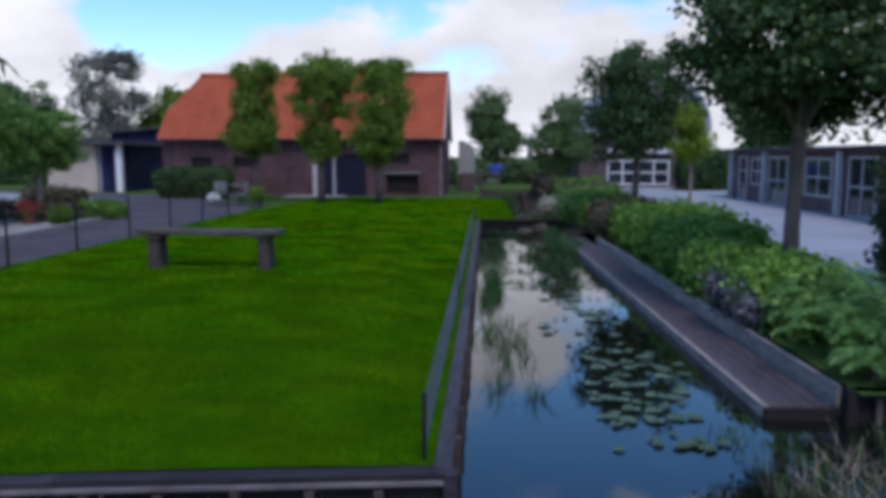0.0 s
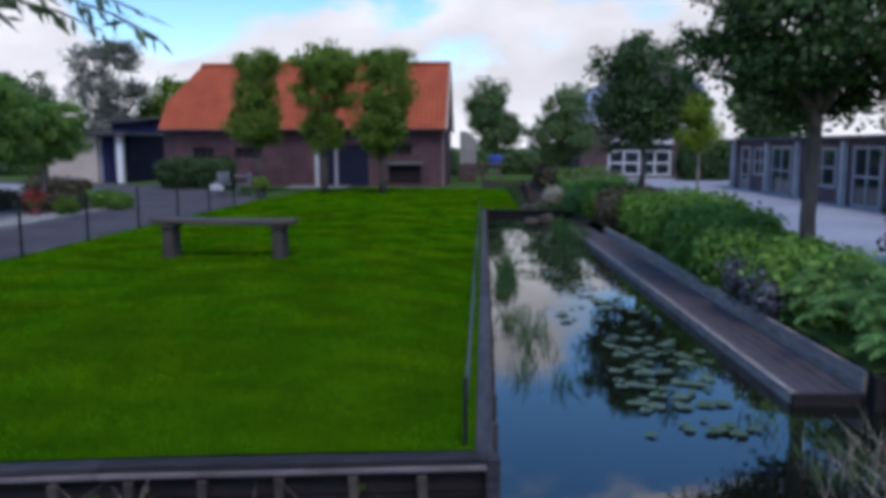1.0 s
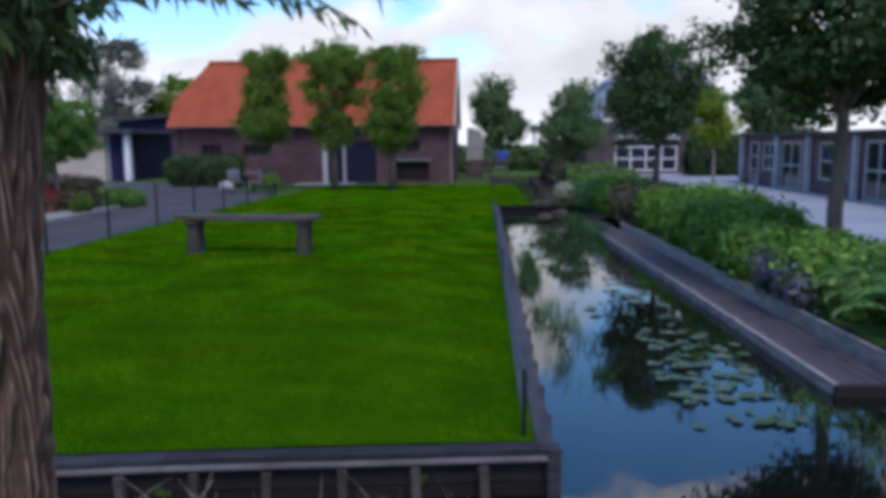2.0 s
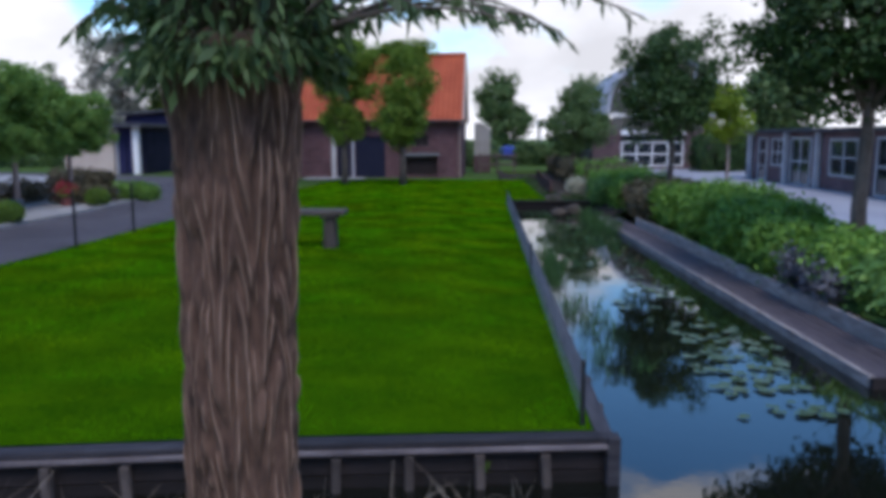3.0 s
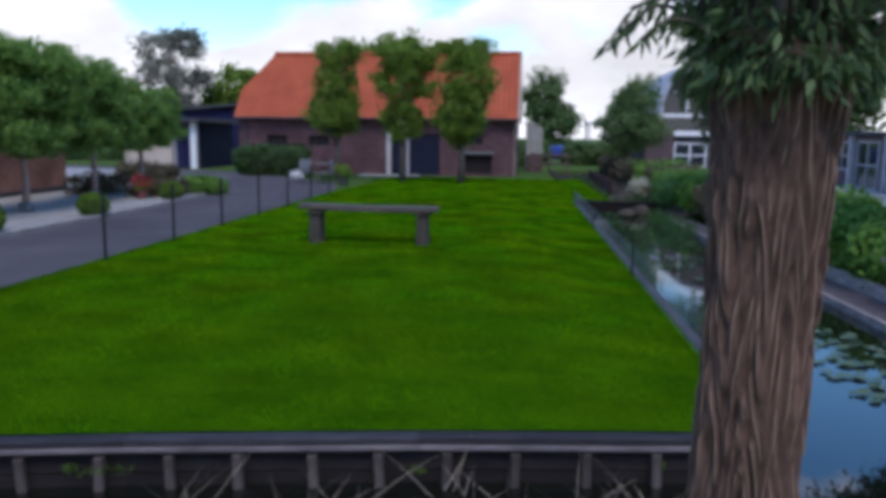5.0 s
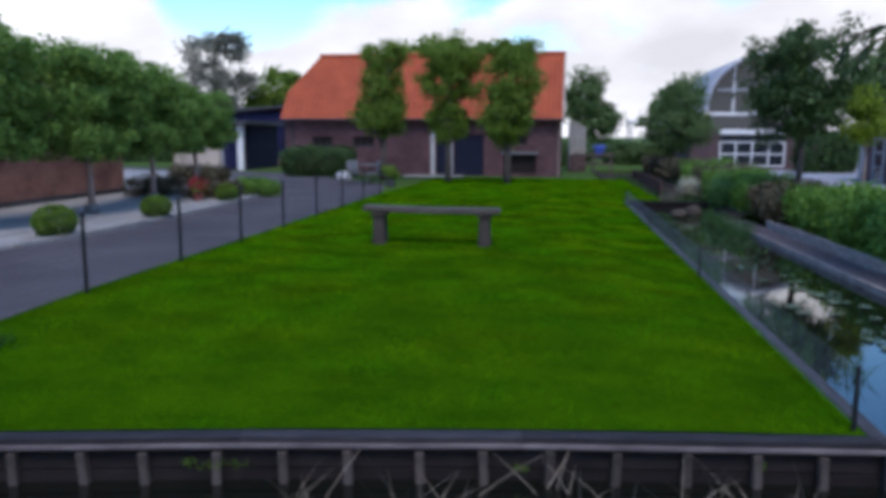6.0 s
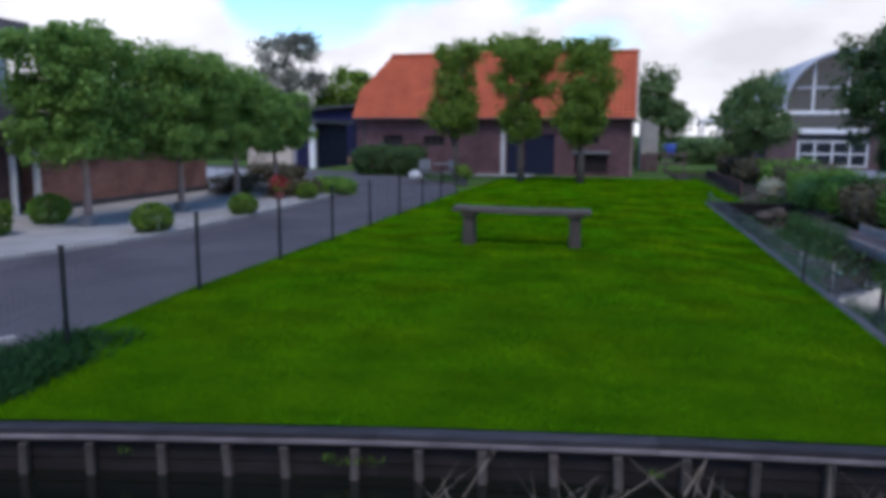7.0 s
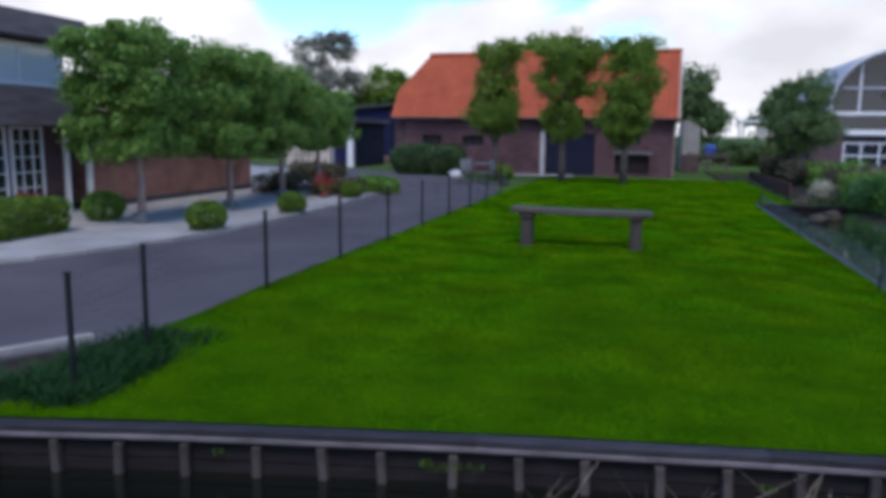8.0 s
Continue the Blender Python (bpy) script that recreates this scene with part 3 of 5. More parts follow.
def canal_edge():
    t = thing("canal_revetment", "grey timber boards and capping along the canal's lawn side", "retaining wall", at=(-0.03, 0, 0), laid=True)
    y = 5.38
    while y < 26.5:
        w = min(2.8, 26.5 - y)
        part("capping_plank", box(-0.135, -0.01, y, y + w - 0.012, -0.03, 0.016, 0.006), M_PLANKY, t)
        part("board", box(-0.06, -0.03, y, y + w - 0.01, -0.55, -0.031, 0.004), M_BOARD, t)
        y += w
    stake = part("post", box(-0.03, 0.035, -0.035, 0.035, -0.75, -0.032, 0.01), M_STAKE, t)
    stake.location = (-0.0, 6.1, 0)
    rng = random.Random(9)
    for k in range(1, 29):
        o = stake.copy()
        scene.collection.objects.link(o)
        o.location = (rng.uniform(-0.005, 0.01), 6.1 + 0.72 * k + rng.uniform(-0.05, 0.05), 0)


canal_edge()


def deck():
    """A low boardwalk along the canal with its fascia, stakes and a board behind it."""
    t = thing("boardwalk", "low weathered grey wooden boardwalk beside the canal", "boardwalk", at=(2.84, 7.56, -0.23), turn=1.5, laid=True)
    rng = random.Random(5)
    for k in range(4):
        y = 0.0
        while y < 15.6:
            w = min(rng.uniform(2.6, 3.6), 15.6 - y)
            part("plank", box(0.062 + 0.15 * k, 0.206 + 0.15 * k, y, y + w - 0.008, -0.035, rng.uniform(-0.004, 0.004), 0.004), M_DECK, t)
            y += w
    y = 0.0
    while y < 15.6:
        w = min(3.4, 15.6 - y)
        # Paler than the deck top: light on the canal side is in the colour.
        part("fascia", box(0.0, 0.058, y, y + w - 0.01, -0.12, 0.012, 0.008), M_FASCIA, t, "fascia beam coloured pale for its lit side")
        y += w
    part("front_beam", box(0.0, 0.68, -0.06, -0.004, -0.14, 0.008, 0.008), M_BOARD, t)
    # Same near-black colour: the dark under the deck is put into the stakes.
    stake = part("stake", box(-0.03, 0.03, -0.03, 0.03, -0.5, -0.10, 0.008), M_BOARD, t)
    for k in range(1, 27):
        o = stake.copy()
        scene.collection.objects.link(o)
        o.location = (-0.005 + rng.uniform(-0.008, 0.008), 0.57 * k, rng.uniform(-0.02, 0.0))
    b = thing("border_board", "grey retaining board between boardwalk and planting", "edging board", at=(3.50, 7.66, 0), turn=1.6, laid=True)
    y = 0.0
    while y < 13.6:
        w = min(3.0, 13.6 - y)
        part("board", box(0.06, 0.11, y, y + w - 0.01, -0.5, -0.03 + rng.uniform(-0.01, 0.02), 0.006), M_FASCIA, b)
        y += w


deck()


def side_edge():
    t = thing("side_revetment", "dark timber edge with stakes on the cross ditch", "retaining wall", at=(3.60, 7.48, 0), laid=True)
    rng = random.Random(6)
    for k in range(5):
        part("capping_plank", box(0.02 + 2.4 * k, 2.4 + 2.4 * k, -0.08, 0.10, -0.08, -0.02, 0.008), M_PLANK, t)
        part("board", box(0.02 + 2.4 * k, 2.4 + 2.4 * k, 0.0, 0.03, -0.6, -0.081, 0.004), M_BOARD, t)
    for k in range(20):
        o = part("stake", box(-0.03, 0.03, -0.07, -0.005, -0.75, -0.082, 0.008), M_STAKE, t)
        o.location = (0.25 + 0.5 * k, rng.uniform(-0.005, 0.0), 0)
    part("corner_post", box(-0.06, 0.04, -0.1, 0.02, -0.75, -0.01, 0.01), M_BOARD, t)


side_edge()


def canal_end():
    t = thing("plank_dam", "dark plank dam across the narrow canal", "dam", at=(-0.05, 26.6, 0), laid=True)
    part("beam", box(-0.04, 2.75, -0.08, 0.08, -0.10, 0.0, 0.01), M_BOARD, t)
    part("board", box(-0.04, 2.75, -0.03, 0.03, -0.6, -0.101, 0.004), M_BOARD, t)
    rng = np.random.default_rng(12)
    for k, (x, y, s) in enumerate(((1.35, 25.2, 0.45), (1.7, 22.4, 0.32), (1.2, 21.6, 0.26), (1.9, 26.5, 0.5), (1.6, 24.2, 0.3))):
        bm = bmesh.new()
        bmesh.ops.create_icosphere(bm, subdivisions=3, radius=1.0)
        for v in bm.verts:
            q = v.co.copy()
            v.co *= 1 + 0.28 * noise.noise(q * 1.3 + Vector((k * 7, 0, 0)))
            v.co.z *= 0.62
        bmesh.ops.scale(bm, vec=(s, s, s), verts=bm.verts)
        o = part("boulder", bm, M_DARKSTONE, None, smooth=True)
        o.location = (*right_bank(x, y), WATER + 0.12)
        tagged(o, "brown mossy boulder lying in the canal", "boulder", "boulders in the canal")


canal_end()


def far_banks():
    """Earth banks where the canal runs on towards the road."""
    for name, x0, x1, y0, y1, tilt in (("bank_left", -0.16, 1.0, 39.4, 52.0, 1), ("bank_right", 2.4, 3.7, 23.4, 52.0, -1)):
        xs, ys = np.linspace(x0, x1, 8), np.linspace(y0, y1, 50)
        vs, fs = [], []
        for y in ys:
            for i, x in enumerate(xs):
                f = i / 7 if tilt < 0 else 1 - i / 7
                vs.append((x, y, -0.55 + 0.62 * f ** 0.6 + 0.05 * noise.noise(Vector((x * 3, y * 2, 1)))))
        for j in range(len(ys) - 1):
            for i in range(7):
                fs.append((j * 8 + i, j * 8 + i + 1, (j + 1) * 8 + i + 1, (j + 1) * 8 + i))
        tagged(mesh_obj(name, vs, fs, M_SOIL, smooth=True), kind="structure")


far_banks()


def board_wall():
    t = thing("board_wall", "red-brown upright boards lining the far canal side", "retaining wall", laid=True)
    n = 72
    for k in range(n):
        f = (k + 0.5) / n
        x, y = 1.72 + 0.6 * f, 31.2 + 17.4 * f
        o = part("board", box(-0.119, 0.119, -0.03, 0.03, -0.7, 0.42 - 0.25 * f + 0.02 * math.sin(k * 2.3), 0.006), M_REDBOARD, t)
        o.matrix_basis = pose(x, y, 0, 0, 0, 88.2)
    part("rail", box(-8.7, 8.7, -0.06, -0.032, 0.02, 0.1, 0.006), M_REDBOARD, t).matrix_basis = pose(2.02, 39.9, 0, 0, 0, 88.2)


board_wall()
slab("canal_bed", [(-0.1, 26.65), (2.9, 26.65), (3.3, 52.1), (-0.2, 52.1)], -0.6, -0.24, M_SOIL, laid=True)
slab("bank_turf", [(-0.16, 26.7), (1.2, 26.7), (1.0, 39.4), (-0.16, 39.6)], -0.3, 0.012, M_LAWN, laid=True)


# ---- bench on the lawn ----
def garden_bench():
    t = thing("garden_bench", "long weathered oak bench on block legs, standing on the lawn", "bench", at=(-4.74, 13.72, lawn_z(-4.7, 13.7)), turn=1.0, laid=True)
    rng = random.Random(2)
    for k in range(3):
        bm = box(-1.27, 1.27, -0.26 + 0.175 * k, -0.092 + 0.175 * k, 0.615, 0.70 - 0.004 * abs(k - 1), 0.012)
        bmesh.ops.subdivide_edges(bm, edges=[e for e in bm.edges if abs(e.verts[0].co.x - e.verts[1].co.x) > 1], cuts=12)
        for v in bm.verts:
            v.co.z += 0.018 * (v.co.x / 1.27) ** 2 - 0.012 * v.co.x + 0.006 * noise.noise(v.co * 3)
            v.co.y += 0.006 * noise.noise(v.co * 2.2 + Vector((0, k * 4, 2)))
        part("top_plank", bm, M_BENCH, t)
    for x in (-0.98, 0.99):
        bm = box(x - 0.10, x + 0.10, -0.20, 0.20, -0.02, 0.606, 0.02)
        for v in bm.verts:
            v.co.x = x + (v.co.x - x) * (1.08 if v.co.z < 0.2 else 0.94)
        part("leg", bm, M_BENCHLEG, t, "dark block leg")
        part("cleat", box(x - 0.14, x + 0.14, -0.24, 0.24, 0.55, 0.604, 0.01), M_BENCHLEG, t)


garden_bench()


# ---- fence ----
FENCE_Y = [4.75, 6.02, 8.56, 11.1, 13.51, 15.85, 18.25, 20.65, 23.05, 25.4]


def fence_post(y):
    t = thing("fence_post", "slim black steel post of the lawn fence", "fence post", "posts of the lawn fence", at=(-8.40 + 0.2 * (y < 5), y, lawn_z(-8.4, y)))
    part("post", box(-0.02, 0.02, -0.02, 0.02, -0.2, 1.03, 0.004), M_STEEL, t)
    part("cap", box(-0.028, 0.028, -0.028, 0.028, 1.03, 1.045, 0.004), M_STEEL, t)


def fence_mesh(y0, y1, x0, x1, high=1.0, lift=0.0, group="mesh panels of the lawn fence", mat=None, gap=0.09):
    t = thing("wire_mesh_panel", "fine dark wire mesh strung between fence posts", "fence panel", group, at=(0, 0, lift), laid=True)
    d = Vector((x1 - x0, y1 - y0, 0))
    length = d.length
    u = d.normalized()
    w = u.cross(Vector((0, 0, 1)))

    def wire(a, b, r):
        n = (b - a).normalized()
        s = n.cross(w).normalized() * r
        v = w * r
        ring = (s, v, -s, -v)
        quads = []
        for i in range(4):
            p, q = ring[i], ring[(i + 1) % 4]
            quads.append([tuple(c) for c in (a + p, a + q, b + q, b + p)])
        cards("wire", quads, mat or M_STEEL, t)
    o = Vector((x0, y0, 0))
    z = 0.06
    while z < high:
        wire(o + Vector((0, 0, z)), o + d + Vector((0, 0, z)), 0.0016)
        z += gap
    k = 0.08
    while k < length:
        wire(o + u * k + Vector((0, 0, 0.05)), o + u * k + Vector((0, 0, high - 0.01)), 0.0014)
        k += gap


for y in FENCE_Y:
    fence_post(y)
for a, b in zip(FENCE_Y, FENCE_Y[1:]):
    fence_mesh(a + 0.03, b - 0.03, -8.40 + 0.2 * (a < 5), -8.40, lift=lawn_z(-8.4, (a + b) / 2))

# a low mesh guard on slim posts along the canal
CANAL_Y = [5.50 + 6.3 * k for k in range(4)]
for y in CANAL_Y:
    t = thing("canal_fence_post", "slim low dark post of the canal guard", "fence post", "posts of the canal guard", at=(-0.24, y, 0), laid=True)
    part("post", box(-0.016, 0.016, -0.016, 0.016, -0.2, 0.5, 0.004), M_STEEL, t)
    part("cap", box(-0.02, 0.02, -0.02, 0.02, 0.5, 0.512, 0.004), M_STEEL, t)
for a, b in zip(CANAL_Y, CANAL_Y[1:]):
    fence_mesh(a + 0.03, b - 0.03, -0.24, -0.24, 0.49, 0.0, "mesh panels of the canal guard", M_WIRE, 0.06)

# ---- kerb between road and pavement ----
kerb_line = [(-24, 9.0), (-14.22, 9.36), (-13.65, 10.25), (-12.83, 13), (-12.58, 15), (-12.62, 21), (-13.08, 26.9), (-20.9, 39.8)]
kerb = thing("kerb", "pale concrete kerb between road and gravel", "kerb", kind="structure")
for (xa, ya), (xb, yb) in zip(kerb_line, kerb_line[1:]):
    n = max(1, round(math.hypot(xb - xa, yb - ya)))
    for k in range(n):
        o = part("kerbstone", box(-0.49 * math.hypot(xb - xa, yb - ya) / n, 0.49 * math.hypot(xb - xa, yb - ya) / n, -0.06, 0.06, -0.1, 0.075, 0.01), M_KERB, kerb)
        o.matrix_basis = pose(xa + (xb - xa) * (k + 0.5) / n, ya + (yb - ya) * (k + 0.5) / n, 0, 0, 0, math.degrees(math.atan2(yb - ya, xb - xa)))


end_kerb = thing("end_kerb", "pale concrete kerb at the road's ditch side", "kerb", kind="structure")
for k in range(1, 3):
    o = part("kerbstone", box(-0.46, 0.46, -0.05, 0.05, -0.1, 0.06, 0.01), M_KERB, end_kerb)
    o.matrix_basis = pose(-9.0 - 0.5 * k, 6.75 - 0.85 * k, 0, 0, 0, 59.5)


# ---- windows and doors ----
def window(parent, w, h, at, turn=0.0, cols=1, rows=1, frame_mat=None, glass=None, bar=0.05, frame_w=0.07, name="window", label=""):
    """A framed window whose face looks along -y of its own place, set into the wall face."""
    frame_mat, glass = frame_mat or M_WHITE, glass or M_GLASS
    bm = box(-w / 2, -w / 2 + frame_w, -0.03, 0.06, 0, h, 0.004)
    box(w / 2 - frame_w, w / 2, -0.03, 0.06, 0, h, 0.004, bm)
    box(-w / 2 + frame_w + 0.001, w / 2 - frame_w - 0.001, -0.028, 0.06, 0, frame_w, 0.004, bm)
    box(-w / 2 + frame_w + 0.001, w / 2 - frame_w - 0.001, -0.028, 0.06, h - frame_w, h, 0.004, bm)
    win = part(name, bm, frame_mat, parent, label)
    win.matrix_basis = pose(*at, 0, 0, turn)
    for i in range(1, cols):
        x = -w / 2 + w * i / cols
        part("bar", box(x - bar / 2, x + bar / 2, -0.015, 0.05, frame_w, h - frame_w), frame_mat, win)
    for j in range(1, rows):
        z = h * j / rows
        part("bar", box(-w / 2 + frame_w, w / 2 - frame_w, -0.012, 0.045, z - bar / 2, z + bar / 2), frame_mat, win)
    part("pane", box(-w / 2 + frame_w * 0.5, w / 2 - frame_w * 0.5, 0.02, 0.03, frame_w * 0.5, h - frame_w * 0.5), glass, win)
    return win


# ---- barn ----
def wall_with_openings(x0, x1, z0, z1, y0, y1, openings):
    """A wall along x whose rectangular openings (xa, xb, za, zb) go through."""
    xs = sorted({x0, x1, *[o[0] for o in openings], *[o[1] for o in openings]})
    zs = sorted({z0, z1, *[o[2] for o in openings], *[o[3] for o in openings]})
    bm = bmesh.new()
    for xa, xb in zip(xs, xs[1:]):
        for za, zb in zip(zs, zs[1:]):
            cx, cz = (xa + xb) / 2, (za + zb) / 2
            if not any(o[0] < cx < o[1] and o[2] < cz < o[3] for o in openings):
                box(xa, xb, y0, y1, za, zb, 0, bm)
    bmesh.ops.remove_doubles(bm, verts=bm.verts, dist=0.0005)
    inner = [f for f in bm.faces if any(g is not f and (g.calc_center_median() - f.calc_center_median()).length < 1e-4 for e in f.edges for g in e.link_faces)]
    bmesh.ops.delete(bm, geom=list(set(inner)), context="FACES_ONLY")
    return bm


def barn():
    """Low brick farm barn with a steep pantile roof; its own x runs along the front, its front is y = 0."""
    L, D, EAVE, RIDGE = 13.1, 4.8, 2.72, 5.72
    t = thing("barn", "long brick barn with a steep orange clay-tile roof", "barn", at=(-17.80, 42.25, 0), turn=-1.0, laid=True)
    t.matrix_world = t.matrix_world @ Matrix.Diagonal((1.19, 1.19, 1.19, 1))
    wins = [(1.35, 2.35, 1.28, 1.76), (3.35, 4.4, 1.28, 1.76), (10.6, 11.6, 1.42, 1.92)]
    doors = [(7.35, 8.0, 0.0, 1.95), (8.2, 9.6, 0.0, 1.9), (10.5, 12.0, 0.12, 1.0)]
    part("wall", wall_with_openings(0, L, -0.1, EAVE, 0, 0.3, wins + doors), M_BARNBRICK, t)
    part("wall", box(0.001, L - 0.001, D - 0.3, D, -0.1, EAVE), M_BARNBRICK, t)
    part("inner_floor", box(0.31, L - 0.31, 0.31, D - 0.31, -0.1, 0.01), M_SOIL, t)
    for x in (0.0, L - 0.3):
        bm = bmesh.new()
        prof = [(0.302, -0.1), (D - 0.302, -0.1), (D - 0.302, EAVE + 0.28), (D / 2, RIDGE - 0.1), (0.302, EAVE + 0.28)]
        if x == 0.0:
            prof[3:4] = [(D - 0.9, 3.72), (0.9, 3.72)]
        a, b = [bm.verts.new((x, y, z)) for y, z in prof], [bm.verts.new((x + 0.3, y, z)) for y, z in prof]
        bm.faces.new(a[::-1])
        bm.faces.new(b)
        for i in range(len(prof)):
            bm.faces.new((a[i], a[(i + 1) % len(prof)], b[(i + 1) % len(prof)], b[i]))
        part("gable_wall", bm, M_BARNBRICK, t)
    for (xa, xb, za, zb) in wins:
        w = window(t, xb - xa, zb - za, ((xa + xb) / 2, 0.10, za), cols=3, frame_mat=M_POT, frame_w=0.04, bar=0.025, glass=M_DARKFILL)
        bm = bmesh.new()
        for k in range(9):
            f = (k + 0.5) / 9 - 0.5
            box(xa + (xb - xa) * k / 9 + 0.004, xa + (xb - xa) * (k + 1) / 9 - 0.004, -0.015, 0.05, zb + 0.004 + 0.07 * (0.25 - f * f), zb + 0.15 + 0.07 * (0.25 - f * f), 0, bm)
        part("brick_arch", bm, M_BARNBRICK, t)
    part("door", box(7.36, 7.99, 0.12, 0.17, 0.012, 1.94), M_DOOR, t, "dark blue boarded door")
    d = thing("double_door", "", "", at=(0, 0, 0))
    d.parent = t
    for k in range(10):
        part("board", box(8.205 + 0.139 * k, 8.205 + 0.139 * k + 0.134, 0.06, 0.10, 0.012, 1.89, 0.004), M_DOOR, d)
    part("door_post", box(7.11, 7.31, -0.04, 0.05, 0.0, 2.0, 0.008), M_DULLWHITE, t, "white painted post")
    part("door_post", box(8.05, 8.16, -0.03, 0.04, 0.0, 1.95, 0.008), M_GREYROOF, t)
    # The hatch stands open: this added panel gives the dark of its inside.
    part("hatch", box(10.52, 11.98, 0.25, 0.29, 0.13, 0.99), M_DARKFILL, t, "near-black panel for the open hatch's dark inside")
    part("lintel", box(10.4, 12.1, -0.02, 0.12, 1.002, 1.11, 0.006), M_GREYPAINT, t)
    # roof planes with rounded pantile columns and stepped courses
    for side in (-1, 1):
        cols, rows = 56, 17
        vs, fs = [], []
        oy, oz = -0.28, EAVE - 0.14
        ry, rz = D / 2, RIDGE
        nrm = Vector((0, -(rz - oz), (ry - oy))).normalized()
        sub = 4
        for j in range(rows):
            for e in (0, 1):
                f = (j + e) / rows
                for i in range(cols * sub + 1):
                    xl = -0.12 + 2.05 * max(0.0, f - 0.41)
                    x = xl + (L + 0.12 - xl) * i / (cols * sub)
                    lift = 0.02 * math.sin(2 * math.pi * i / sub + 0.6) + (0.035 if e == 0 else 0.0)
                    y, z = oy + (ry - oy) * f + 0, oz + (rz - oz) * f + lift
                    z += 0.03 * noise.noise(Vector((x * 0.4, f * 3, 5)))
                    vs.append((x, y if side < 0 else D - y, z))
        w = cols * sub + 1
        for j in range(rows * 2 - 1):
            for i in range(w - 1):
                q = (j * w + i, j * w + i + 1, (j + 1) * w + i + 1, (j + 1) * w + i)
                fs.append(q if side < 0 else q[::-1])
        part_roof = mesh_obj("roof_slope", vs, fs, M_TILE, t)
        tagged(part_roof, kind="stuff")
    bm = bmesh.new()
    for k in range(34):
        x = 1.05 + (L - 0.95) * k / 34
        r = bmesh.ops.create_cone(bm, cap_ends=True, segments=10, radius1=0.12, radius2=0.105, depth=(L - 0.95) / 34, matrix=pose(x + 0.19, D / 2, RIDGE + 0.02, 0, 90, 0))
    part("ridge_tiles", bm, M_TILE, t)
    # the half hip at the left end
    yh, zh = -0.28 + 0.41 * (D / 2 + 0.28), EAVE - 0.14 + 0.41 * (RIDGE - EAVE + 0.14)
    bm = bmesh.new()
    top = [bm.verts.new(p) for p in ((-0.16, yh, zh), (-0.16, D - yh, zh), (1.08, D / 2, RIDGE + 0.02))]
    low = [bm.verts.new(v.co - Vector((0, 0, 0.07))) for v in top]
    bm.faces.new(top[::-1])
    bm.faces.new(low)
    for i in range(3):
        bm.faces.new((top[i], top[(i + 1) % 3], low[(i + 1) % 3], low[i]))
    part("half_hip", bm, M_TILE, t)
    for x in (L + 0.06,):
        bm = bmesh.new()
        for sgn in (0, 1):
            ys = [(-0.3, EAVE - 0.24), (D / 2, RIDGE - 0.06)]
            p = [(ys[0][0], ys[0][1]), (ys[1][0], ys[1][1]), (ys[1][0], ys[1][1] + 0.16), (ys[0][0], ys[0][1] + 0.16)]
            if sgn:
                p = [(D - a, b) for a, b in p][::-1]
            a, b = [bm.verts.new((x, y, z)) for y, z in p], [bm.verts.new((x + 0.08, y, z)) for y, z in p]
            bm.faces.new(a[::-1])
            bm.faces.new(b)
            for i in range(4):
                bm.faces.new((a[i], a[(i + 1) % 4], b[(i + 1) % 4], b[i]))
        part("verge_board", bm, M_CREAMWALL if x > 0 else M_TILE, t)
    part("gutter", box(-0.1, L + 0.1, -0.40, -0.28, EAVE - 0.2, EAVE - 0.11, 0.02), M_DARKROOF, t)
    part("downpipe", box(L - 0.12, L - 0.04, -0.1, -0.012, 0.0, EAVE - 0.14, 0.015), M_TRUNKL, t)
    part("downpipe", box(0.35, 0.43, -0.1, -0.012, 0.0, EAVE - 0.14, 0.015), M_DARKROOF, t)


barn()


